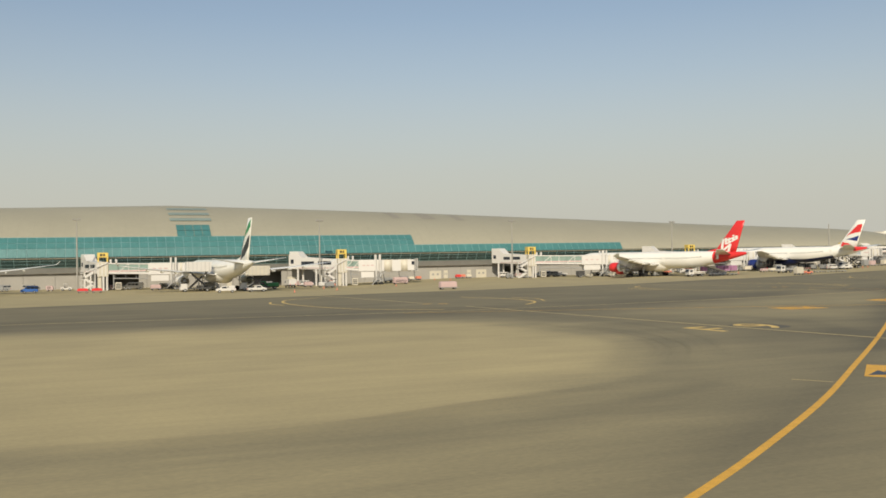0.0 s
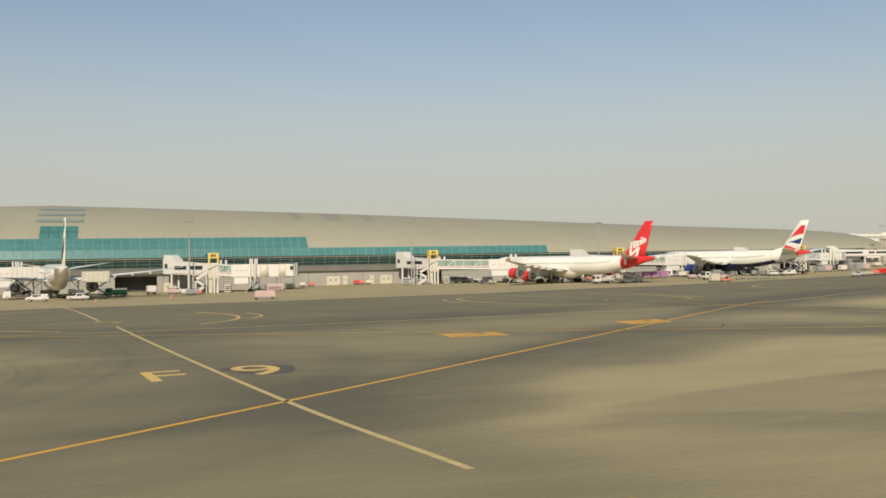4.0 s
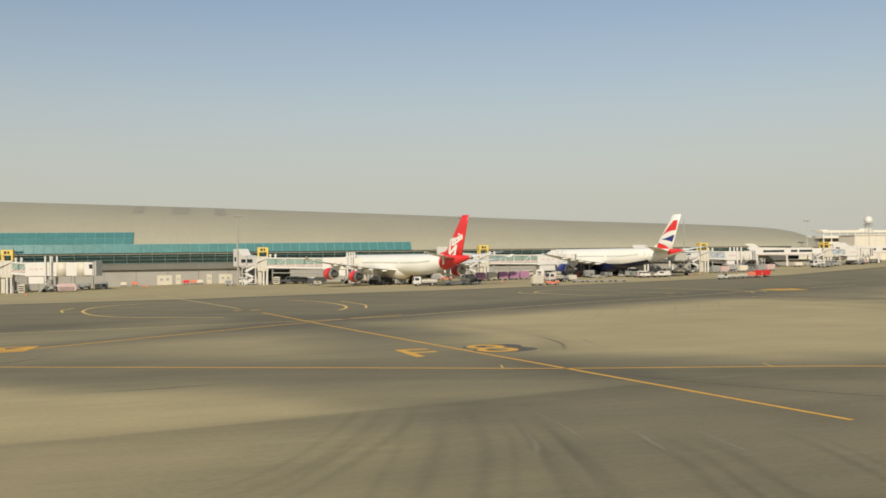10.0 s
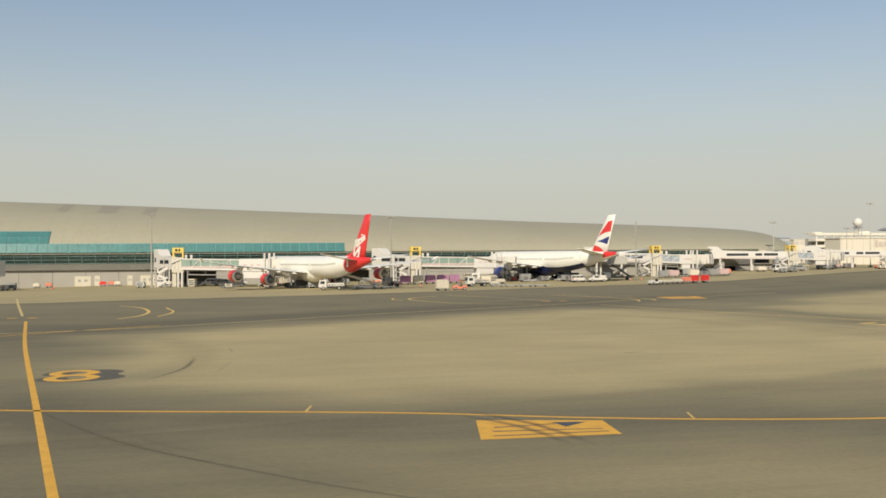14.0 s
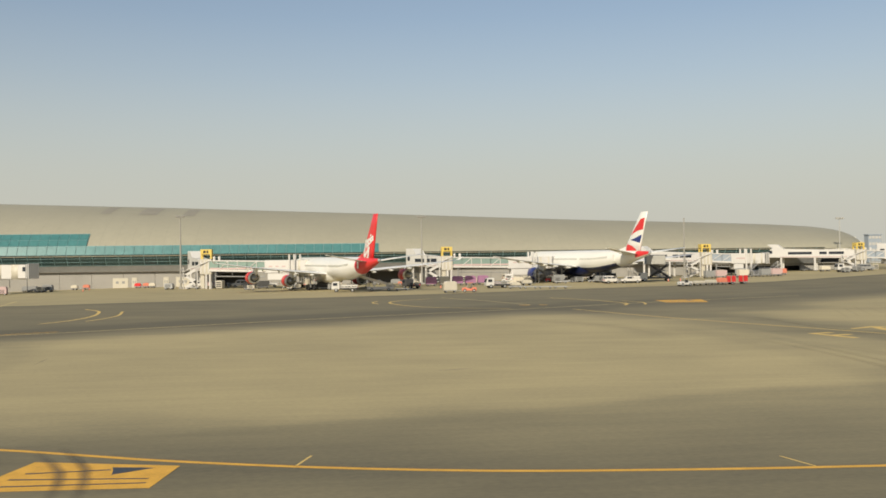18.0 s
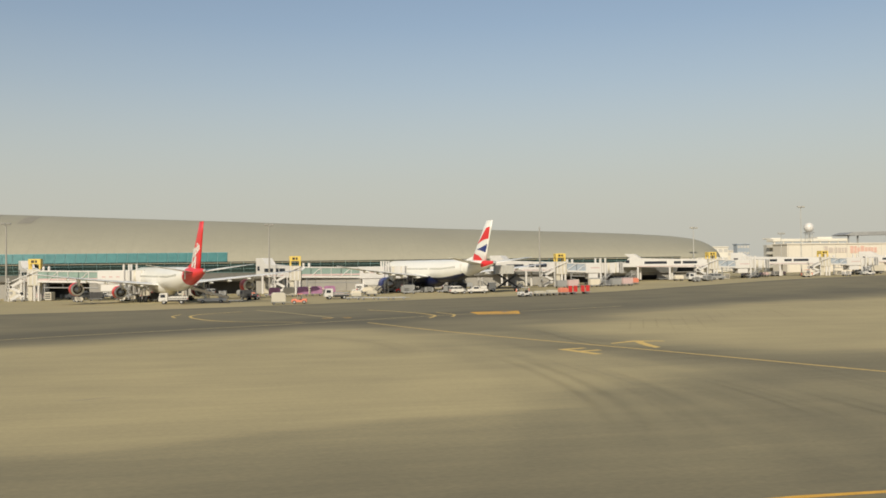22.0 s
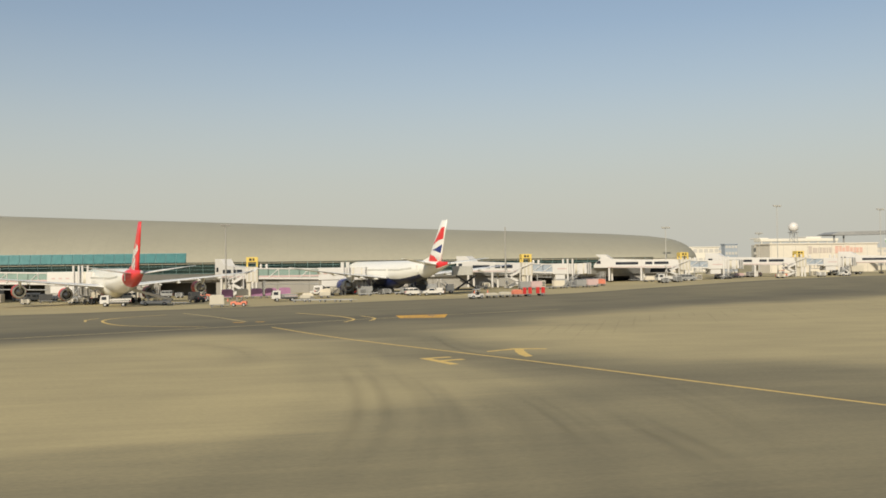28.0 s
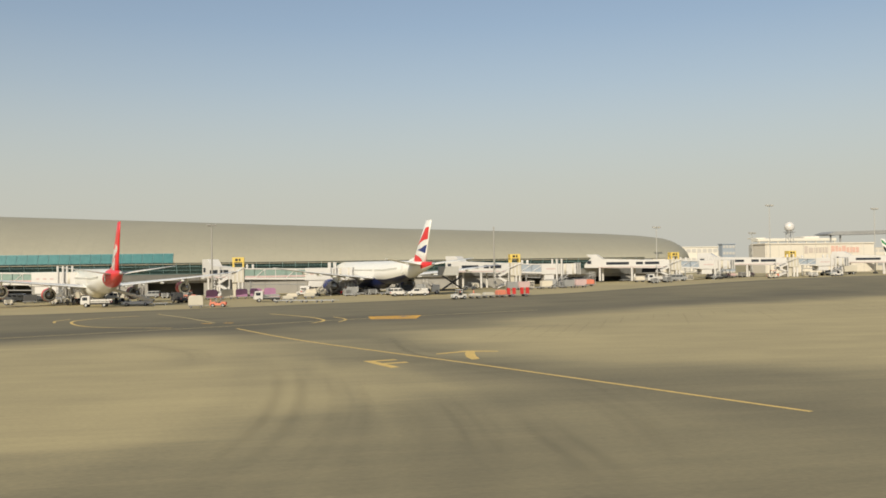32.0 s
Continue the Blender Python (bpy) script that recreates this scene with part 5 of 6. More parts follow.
def van(x, y, yaw, paint, label, L=4.9, h=2.1):
    v = thing("van", label, "van", pose(x, y, 0, 0, 0, yaw), "service vans")
    bm = bmesh.new()
    profile_body(bm, [(-L / 2, 0.45), (L / 2, 0.45), (L / 2, 1.05), (L / 2 - 0.9, 1.2), (L / 2 - 1.6, h), (-L / 2 + 0.1, h), (-L / 2, h - 0.2)], 0.92)
    part("body", bm, paint, v)
    for s in (-1, 1):
        for k in range(3):
            a = L / 2 - 2.4 - k * 1.05
            bm = bmesh.new()
            box(bm, a, a + 0.9, s * 0.93 - 0.02, s * 0.93 + 0.02, 1.25, h - 0.25, 0.01)
            part("side_window", bm, WINDOW, v, "dark side window")
    bm = bmesh.new()
    loft(bm, [[(L / 2 - 0.93, yy, 1.28), (L / 2 - 1.5, yy, h - 0.1), (L / 2 - 1.46, yy, h - 0.1), (L / 2 - 0.87, yy, 1.28)] for yy in (-0.8, 0.8)])
    part("windscreen", bm, WINDOW, v, "dark windscreen")
    wheels(v, (-L / 2 + 0.95, L / 2 - 0.95), 0.82, 0.36)
    lights(v, -L / 2, L / 2, 0.9, 0.75)
    return v


def pickup(x, y, yaw, paint, label, load=None):
    v = thing("pickup_truck", label, "pickup", pose(x, y, 0, 0, 0, yaw), "service pickups")
    bm = bmesh.new()
    profile_body(bm, [(-2.5, 0.5), (2.5, 0.5), (2.5, 1.0), (1.5, 1.12), (0.95, 1.72), (-0.35, 1.72), (-0.5, 1.1), (-2.5, 1.1)], 0.88)
    part("body", bm, paint, v)
    for s in (-1, 1):
        bm = bmesh.new()
        box(bm, -0.25, 0.95, s * 0.89 - 0.02, s * 0.89 + 0.02, 1.14, 1.58, 0.01)
        part("side_window", bm, WINDOW, v, "dark side window")
    bm = bmesh.new()
    box(bm, -2.42, -0.6, -0.78, 0.78, 1.02, 1.13)
    part("load_bed", bm, GREY, v)
    if load:
        bm = bmesh.new()
        box(bm, -2.3, -0.7, -0.7, 0.7, 1.1, 1.75, 0.08)
        part("load", bm, load, v, "load in the bed")
    wheels(v, (-1.6, 1.6), 0.8, 0.36)
    lights(v, -2.5, 2.5, 0.85, 0.75)
    return v


def truck(x, y, yaw, cab, box_paint, label, L=7.0, h=3.2, beds=True):
    v = thing("truck", label, "truck", pose(x, y, 0, 0, 0, yaw), "service trucks")
    bm = bmesh.new()
    profile_body(bm, [(L / 2 - 1.9, 0.6), (L / 2, 0.6), (L / 2, 1.3), (L / 2 - 0.25, 2.35), (L / 2 - 1.9, 2.4)], 1.1)
    part("cab", bm, cab, v, "driver's cab")
    for s in (-1, 1):
        bm = bmesh.new()
        box(bm, L / 2 - 1.4, L / 2 - 0.4, s * 1.11 - 0.02, s * 1.11 + 0.02, 1.45, 2.1, 0.01)
        part("side_window", bm, WINDOW, v, "dark cab window")
    bm = bmesh.new()
    loft(bm, [[(L / 2 + 0.02, yy, 1.4), (L / 2 - 0.2, yy, 2.25), (L / 2 - 0.16, yy, 2.25), (L / 2 + 0.06, yy, 1.4)] for yy in (-0.95, 0.95)])
    part("windscreen", bm, WINDOW, v, "dark windscreen")
    bm = bmesh.new()
    box(bm, -L / 2, L / 2 - 1.9, -0.9, 0.9, 0.55, 0.85, 0.03)
    part("chassis", bm, DARK, v, "dark chassis")
    bm = bmesh.new()
    if h > 1.6:
        box(bm, -L / 2, L / 2 - 2.05, -1.2, 1.2, 0.9, h, 0.06)
    else:
        box(bm, -L / 2, L / 2 - 2.05, -1.2, 1.2, 0.9, 1.05, 0.03)
        for k in range(6):
            xx = -L / 2 + 0.1 + (L - 2.3) * k / 5
            box(bm, xx - 0.04, xx + 0.04, -1.2, -1.12, 1.0, h + 0.3)
            box(bm, xx - 0.04, xx + 0.04, 1.12, 1.2, 1.0, h + 0.3)
        box(bm, -L / 2, L / 2 - 2.05, -1.2, -1.14, h, h + 0.3)
        box(bm, -L / 2, L / 2 - 2.05, 1.14, 1.2, h, h + 0.3)
    part("cargo_body", bm, box_paint, v, "cargo body")
    wheels(v, (-L / 2 + 1.2, L / 2 - 1.1), 0.95, 0.45, 0.3)
    lights(v, -L / 2, L / 2, 1.05, 0.9)
    return v


def tug(x, y, yaw, paint, label):
    v = thing("baggage_tug", label, "tug", pose(x, y, 0, 0, 0, yaw), "baggage tugs")
    bm = bmesh.new()
    profile_body(bm, [(-1.5, 0.35), (1.6, 0.35), (1.6, 0.95), (0.6, 1.1), (0.45, 0.75), (-0.5, 0.75), (-0.6, 1.05), (-1.5, 1.05)], 0.75)
    part("body", bm, paint, v)
    bm = bmesh.new()
    for s in (-0.65, 0.65):
        rod(bm, (-0.55, s, 0.9), (-0.5, s, 1.95), 0.05, 6)
        rod(bm, (0.55, s, 1.0), (0.3, s, 1.95), 0.05, 6)
    part("cab_post", bm, STEEL, v, "steel cab posts")
    bm = bmesh.new()
    box(bm, -0.75, 0.5, -0.72, 0.72, 1.93, 2.03, 0.03)
    part("roof", bm, paint, v)
    bm = bmesh.new()
    box(bm, -0.45, 0.05, -0.55, 0.55, 0.75, 1.0, 0.05)
    box(bm, -0.5, -0.38, -0.55, 0.55, 0.95, 1.4, 0.04)
    part("seat", bm, BLACK, v, "black seat")
    wheels(v, (-0.95, 1.0), 0.68, 0.36)
    lights(v, -1.5, 1.6, 0.7, 0.6)
    return v


def cart(x, y, yaw, paint, label, h=1.5, cover=True, L=2.9):
    v = thing("baggage_cart", label, "baggage cart", pose(x, y, 0, 0, 0, yaw), "baggage carts")
    bm = bmesh.new()
    box(bm, -L / 2, L / 2, -0.75, 0.75, 0.42, 0.56, 0.03)
    part("deck", bm, GREY, v, "grey steel deck")
    bm = bmesh.new()
    rod(bm, (L / 2, 0, 0.48), (L / 2 + 0.9, 0, 0.42), 0.05, 6)
    part("drawbar", bm, STEEL, v)
    if cover:
        bm = bmesh.new()
        profile_body(bm, [(-L / 2 + 0.05, 0.56), (L / 2 - 0.05, 0.56), (L / 2 - 0.1, h), (L / 2 - 0.5, h + 0.22), (-L / 2 + 0.5, h + 0.22), (-L / 2 + 0.1, h)], 0.72, 0.05)
        part("canopy", bm, paint, v, "canopy panels")
        bm = bmesh.new()
        box(bm, -L / 2 + 0.25, L / 2 - 0.25, -0.75, -0.71, 0.7, h - 0.1)
        part("curtain", bm, paint, v, "side curtain")
    else:
        bm = bmesh.new()
        box(bm, L / 2 - 0.06, L / 2, -0.72, 0.72, 0.5, h, 0.01)
        part("end_panel", bm, paint, v, "upright end panel")
        bm = bmesh.new()
        box(bm, -L / 2, -L / 2 + 0.06, -0.72, 0.72, 0.5, h, 0.01)
        part("end_panel", bm, paint, v, "upright end panel")
    wheels(v, (-L / 2 + 0.5, L / 2 - 0.5), 0.6, 0.22, 0.14)
    return v


def dolly(x, y, yaw, label, load=None):
    v = thing("container_dolly", label, "dolly", pose(x, y, 0, 0, 0, yaw), "container dollies")
    bm = bmesh.new()
    for s in (-0.9, 0.9):
        box(bm, -1.6, 1.6, s - 0.06, s + 0.06, 0.40, 0.55, 0.02)
    for k in range(7):
        rod(bm, (-1.5 + 0.5 * k, -0.9, 0.5), (-1.5 + 0.5 * k, 0.9, 0.5), 0.05, 6)
    part("roller_frame", bm, STEEL, v, "steel roller frame")
    bm = bmesh.new()
    rod(bm, (1.6, 0, 0.45), (2.5, 0, 0.4), 0.05, 6)
    part("drawbar", bm, STEEL, v)
    wheels(v, (-1.1, 1.1), 0.75, 0.2, 0.14)
    if load is not None:
        bm = bmesh.new()
        profile_body(bm, [(-1.45, 0.57), (1.0, 0.57), (1.5, 1.0), (1.5, 2.1), (-1.45, 2.1)], 0.76, 0.04)
        part("container", bm, load, v, "freight container")
    return v


def belt_loader(x, y, yaw, label):
    v = thing("belt_loader", label, "belt loader", pose(x, y, 0, 0, 0, yaw), "belt loaders")
    bm = bmesh.new()
    profile_body(bm, [(-3.2, 0.4), (3.0, 0.4), (3.0, 0.9), (-3.2, 0.95)], 0.85)
    part("chassis", bm, WHITE, v, "white chassis")
    bm = bmesh.new()
    box(bm, -3.9, 4.6, -0.6, 0.6, -0.12, 0.12, 0.03, Matrix.Translation((0.2, 0, 2.1)) @ Matrix.Rotation(-0.28, 4, "Y"))
    belt = part("conveyor", bm, RUBBER, v, "black conveyor belt")
    bm = bmesh.new()
    for s in (-0.66, 0.66):
        box(bm, -3.9, 4.6, s - 0.05, s + 0.05, -0.2, 0.32, 0.01, Matrix.Translation((0.2, 0, 2.1)) @ Matrix.Rotation(-0.28, 4, "Y"))
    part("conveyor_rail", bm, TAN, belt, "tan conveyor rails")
    bm = bmesh.new()
    rod(bm, (1.2, -0.6, 0.8), (2.2, -0.6, 2.6), 0.08, 6)
    rod(bm, (1.2, 0.6, 0.8), (2.2, 0.6, 2.6), 0.08, 6)
    part("lift_strut", bm, STEEL, v)
    bm = bmesh.new()
    box(bm, -2.4, -1.4, -0.84, -0.2, 0.95, 1.75, 0.06)
    part("driver_seat_pod", bm, WHITE, v)
    wheels(v, (-2.0, 1.9), 0.75, 0.36)
    return v


def scissor_truck(x, y, yaw, label, lift=3.1, paint=None, size=(-4.1, 2.7)):
    v = thing("catering_truck", label, "catering truck", pose(x, y, 0, 0, 0, yaw), "scissor lift trucks")
    bm = bmesh.new()
    box(bm, -4.0, 2.4, -1.1, 1.1, 0.7, 1.1, 0.04)
    part("chassis", bm, DARK, v, "dark chassis")
    bm = bmesh.new()
    profile_body(bm, [(2.4, 0.5), (4.3, 0.5), (4.3, 1.3), (4.05, 2.2), (2.4, 2.25)], 1.1)
    part("cab", bm, WHITE, v, "white cab")
    bm = bmesh.new()
    loft(bm, [[(4.32, yy, 1.35), (4.1, yy, 2.1), (4.14, yy, 2.1), (4.36, yy, 1.35)] for yy in (-0.95, 0.95)])
    part("windscreen", bm, WINDOW, v, "dark windscreen")
    for s in (-0.95, 0.95):
        bm = bmesh.new()
        rod(bm, (-3.2, s, 1.1), (1.6, s, 1.1 + lift), 0.14, 6)
        rod(bm, (1.6, s, 1.1), (-3.2, s, 1.1 + lift), 0.14, 6)
        part("scissor_arm", bm, BLACK, v, "dark scissor arms")
    bm = bmesh.new()
    box(bm, size[0], 2.6, -1.25, 1.25, 1.2 + lift, 1.2 + lift + size[1], 0.06)
    body = part("cargo_body", bm, paint or HAZE_GREY, v, "raised cargo body")
    for side in (-1, 1):
        for k in range(6):
            bm = bmesh.new()
            u = size[0] + (2.6 - size[0]) * (k + 0.5) / 6
            box(bm, u - 0.05, u + 0.05, side * 1.24, side * 1.30, 1.25 + lift, 1.15 + lift + size[1])
            part("rib", bm, STEEL, body, "steel body rib")
    bm = bmesh.new()
    box(bm, 2.6, 4.0, -1.0, 1.0, 1.15 + lift, 1.3 + lift, 0.03)
    part("platform", bm, STEEL, v, "steel loading platform")
    wheels(v, (-2.9, 3.1), 0.95, 0.45, 0.3)
    return v


def cone(x, y):
    c = thing("traffic_cone", "orange traffic cone on the apron", "cone", pose(x, y, 0), "traffic cones")
    bm = bmesh.new()
    box(bm, -0.25, 0.25, -0.25, 0.25, 0, 0.05, 0.01)
    part("base", bm, BLACK, c)
    bm = bmesh.new()
    bmesh.ops.create_cone(bm, cap_ends=True, segments=12, radius1=0.2, radius2=0.04, depth=0.75, matrix=Matrix.Translation((0, 0, 0.42)))
    part("body", bm, ORANGE, c)


def ground_unit(x, y, yaw, paint, label, h=1.9, L=2.6):
    v = thing("ground_power_unit", label, "ground unit", pose(x, y, 0, 0, 0, yaw), "ground units")
    bm = bmesh.new()
    profile_body(bm, [(-L / 2, 0.4), (L / 2, 0.4), (L / 2, h * 0.8), (L / 2 - 0.3, h), (-L / 2, h)], 0.8)
    part("housing", bm, paint, v)
    for k in range(4):
        bm = bmesh.new()
        box(bm, -L / 2 + 0.3, L / 2 - 0.5, -0.83, -0.79, 0.6 + k * 0.22, 0.7 + k * 0.22)
        part("louvre", bm, DARK, v, "dark louvre")
    wheels(v, (-L / 2 + 0.45, L / 2 - 0.45), 0.68, 0.28, 0.18)
    bm = bmesh.new()
    rod(bm, (L / 2, 0, 0.5), (L / 2 + 0.8, 0, 0.4), 0.05, 6)
    part("drawbar", bm, STEEL, v)
    return v


def steps(x, y, yaw, label):
    v = thing("service_steps", label, "steps", pose(x, y, 0, 0, 0, yaw), "service steps")
    # stringers are greyed to imitate the shade they stand in
    for side in (-0.5, 0.5):
        bm = bmesh.new()
        rod(bm, (-1.6, side, 0.3), (0.9, side, 2.6), 0.06, 6)
        rod(bm, (-1.6, side, 1.3), (0.9, side, 3.6), 0.04, 6)
        part("stringer", bm, GREY, v, "grey stair stringer and rail")
    for k in range(8):
        bm = bmesh.new()
        box(bm, -1.5 + 0.3 * k, -1.2 + 0.3 * k, -0.5, 0.5, 0.42 + 0.28 * k, 0.46 + 0.28 * k)
        part("tread", bm, STEEL, v)
    bm = bmesh.new()
    box(bm, 0.9, 1.9, -0.55, 0.55, 2.6, 2.68)
    part("platform", bm, STEEL, v)
    for px in (0.95, 1.85):
        for py in (-0.5, 0.5):
            bm = bmesh.new()
            rod(bm, (px, py, 0.1), (px, py, 3.6), 0.05, 6)
            part("post", bm, WHITE, v)
    wheels(v, (-1.3, 1.5), 0.5, 0.2, 0.12)
    return v


# round the red-tailed airliner
truck(182.0, 247.5, 178, WHITE, WHITE, "white flatbed truck by the airliner tail", 6.0, 1.3)
belt_loader(190.2, 247.5, 176, "white belt loader with raised tan conveyor")
truck(198.0, 258.0, 120, DARK, DARK, "dark loader truck behind the conveyor", 5.0, 1.2)
dolly(195.2, 246.0, 10, "empty steel container dolly")
for cx, cy, p, lab in ((204.4, 226.0, CREAM, "dusty cream covered baggage cart"), (204.0, 272, PURPLE, "mauve covered baggage cart"), (207.6, 272.6, CREAM, "cream covered baggage cart"),
                       (211.0, 273.0, PURPLE, "mauve covered baggage cart"), (214.4, 273.4, PURPLE, "mauve covered baggage cart"), (217.8, 273.8, PURPLE, "mauve covered baggage cart")):
    cart(cx, cy, 5, p, lab, 2.2)
tug(208.6, 227.0, 175, ORANGE, "orange baggage tug parked on the apron")
tug(199.0, 262.0, 170, GREY, "grey baggage tug near the wing")
truck(217.5, 247.0, 186, WHITE, GREY, "low white service truck with open bed", 5.6, 1.3)
cart(222.0, 247.5, 4, CREAM, "low cream cart behind the service truck", 1.0, True, 2.4)
for k in range(3):
    cart(219.0 + 4.0 * k, 259 + 0.6 * k, 6, (PINK, TAN, CREAM)[k], "low covered cart in the airliner's shade", 1.1, True, 2.6)
for k in range(4):
    dolly(220.7 + 3.1 * k, 240.0 - 1.6 * k, -8, "empty steel container dolly")
van(178.0, 292.0, 180, CREAM, "cream service van beneath the bridge", 5.2)
van(152.5, 296.0, 180, WHITE, "white van beneath the bridge", 5.4)
pickup(160.0, 297.0, 180, WHITE, "white pickup beneath the bridge")
ground_unit(168.0, 280.0, 5, CREAM, "cream ground power unit by the engine")
truck(171.5, 284.0, 95, CREAM, CREAM, "cream catering truck beneath the bridge", 6.5, 2.5)
# round the blue-bellied airliner
pickup(252.0, 255.5, 178, WHITE, "white service pickup under the tail", WHITE)
van(247.8, 257.0, 2, WHITE, "white service van under the fuselage", 4.2, 1.9)
scissor_truck(260.6, 262.0, 176, "grey scissor-lift catering truck behind the tail", 3.2, None, (-2.2, 2.2))
ground_unit(231.0, 281.0, 8, CREAM, "cream ground unit beneath the wing", 1.8, 3.0)
truck(227.0, 287.0, 80, WHITE, WHITE, "white stair truck beside the engine", 6.0, 2.4)
tug(237.0, 278.0, 170, RED, "red tug under the wing")
tug(226.0, 284.0, 170, WHITE, "white tug near the bridge")
# tug with open carts out on the taxilane side
tug(257.2, 231.6, 195, WHITE, "white baggage tug pulling carts")
cart(260.9, 233.0, 14, CREAM, "low flat cart with a cream canvas load", 0.85, True, 2.6)
cart(264.0, 233.9, 14, CREAM, "low flat cart with a cream canvas load", 0.95, True, 2.6)
cart(266.9, 234.7, 14, ORANGE, "orange covered baggage cart behind the tug", 1.35, True, 2.2)
cart(269.4, 235.4, 14, RED, "open cart with upright red end panels", 1.9, False, 1.4)
cart(272.6, 236.3, 14, RED, "open cart with upright red end panels", 1.9, False, 1.4)
# further stands
for k in range(7):
    dolly(279.0 + 2.9 * k, 273 - 0.4 * k, 8, "steel dolly on the far apron", (GREY, PINK, None, TAN, None, GREY, PINK)[k])
cart(301.0, 277.5, 8, ORANGE, "covered orange-red baggage cart on the far apron", 1.6)
tug(270.5, 286.0, 175, WHITE, "white tug by the bridge stairs")
truck(322.0, 281.0, 178, WHITE, WHITE, "white truck by the far stand", 6.5, 1.3)
for k in range(5):
    cart(345 + 3.5 * k, 296 + k, 8, (PINK, CREAM, PINK, TAN, PINK)[k], "covered baggage cart on the far apron", 1.1)
truck(388, 296, 178, WHITE, CREAM, "cream truck on the far apron", 6.5, 2.8)
# round the flag-tailed airliner and its neighbours
scissor_truck(28.0, 262.0, 185, "white scissor-lift catering truck beside the fuselage", 4.3, WHITE)
scissor_truck(44.6, 264.0, 178, "white scissor-lift catering truck on the far side", 3.0, CREAM)
pickup(33.5, 243.0, 176, WHITE, "white pickup under the airliner tail", WHITE)
pickup(42.0, 246.0, 4, WHITE, "white pickup behind the airliner")
truck(50.0, 272.0, 178, GREEN, GREEN, "bright green tank truck", 5.6, 1.9)
truck(59.0, 285.0, 95, WHITE, WHITE, "white box truck by the bridge", 5.5, 2.6)
van(13.0, 293.0, 180, WHITE, "white van beneath the bridge", 6.0)
van(-14.5, 275.0, 180, SKYBLUE, "blue van parked by the wall", 4.4, 2.0)
cart(-1.0, 268.0, 3, RED, "low red cart by the bridge stair", 1.0)
cart(2.6, 268.0, 3, RED, "low red cart by the bridge stair", 1.0)
cart(81.0, 207.0, 4, PINK, "pink and grey covered baggage cart", 1.7, True, 4.4)
tug(71.5, 284.0, 170, ORANGE, "orange tug by the bridge stairs")
ground_unit(100.0, 296.0, 0, GREY, "grey ground power unit")
ground_unit(93.0, 279.0, 5, PINK, "white and red ground unit", 2.2, 4.6)
for k, (cx, p) in enumerate(((105, TAN), (108, ORANGE), (122.5, RED), (124.6, ORANGE), (126.5, TAN))):
    cart(cx, 303 + (k % 2), 4, p, "small covered cart by the wall", 1.2, True, 1.9)
for cx, cy in ((47.0, 222.0), (63.0, 243.0), (112.5, 285.0), (86.0, 262.0)):
    cone(cx, cy)
# clutter of carts, bins and units parked along the stands and under the bridges
random.seed(7)
spots = [(-40 + 430 * random.random(), 290 + 14 * random.random()) for k in range(34)]
for bx in (4.5, 76.3, 144.0, 209.4, 283.5, 329.3, 366.5):
    spots += [(bx + random.uniform(-12, 20), random.uniform(275, 300)) for k in range(5)]
for cx, cy in spots:
    kind = random.random()
    paint = random.choice((CREAM, GREY, TAN, WHITE, PINK, GREY, STEEL))
    if kind < 0.35:
        ground_unit(cx, cy, random.uniform(-12, 12), paint, "pale ground unit parked on the apron", random.uniform(1.2, 1.8), random.uniform(1.8, 2.6))
    elif kind < 0.55:
        cart(cx, cy, random.uniform(-10, 10), paint, "covered baggage cart parked on the apron", 1.4)
    elif kind < 0.75:
        dolly(cx, cy, random.uniform(-10, 10), "empty steel dolly parked on the apron")
    elif kind < 0.88:
        van(cx, cy, random.choice((0, 180)) + random.uniform(-8, 8), random.choice((WHITE, CREAM, GREY)), "pale service van parked on the apron", 4.4, 1.9)
    else:
        tug(cx, cy, random.choice((0, 180)) + random.uniform(-8, 8), random.choice((WHITE, ORANGE, CREAM)), "small baggage tug parked on the apron")
# machines, steps and racks beneath airliners and galleries; dark paint stands in for shade
random.seed(23)
for ax, ay, n in ((165, 278, 8), (180, 270, 8), (236, 280, 10), (246, 272, 8), (240, 270, 9), (249, 264, 5), (300, 292, 6), (30, 276, 7), (45, 284, 4)):
    for k in range(n):
        cx, cy = ax + random.uniform(-9, 9), ay + random.uniform(-6, 8)
        kind = random.random()
        if kind < 0.4:
            ground_unit(cx, cy, random.uniform(-30, 30), random.choice((DARK, DARK, GREY, GREY, CREAM)), "small ground unit, mostly painted dark for the airliner's shade", random.uniform(1.0, 1.9), random.uniform(1.4, 2.6))
        elif kind < 0.84:
            dolly(cx, cy, random.uniform(-25, 25), "steel dolly in the airliner's shade", random.choice((None, GREY, DARK, None)))
        else:
            steps(cx, cy, random.choice((0, 90, 180, -20)), "steel service steps on small wheels")
for cx, cy in ((64.0, 262.0), (111.0, 296.0), (205.0, 255.0), (266.0, 259.0), (262.5, 258.0)):
    cone(cx, cy)


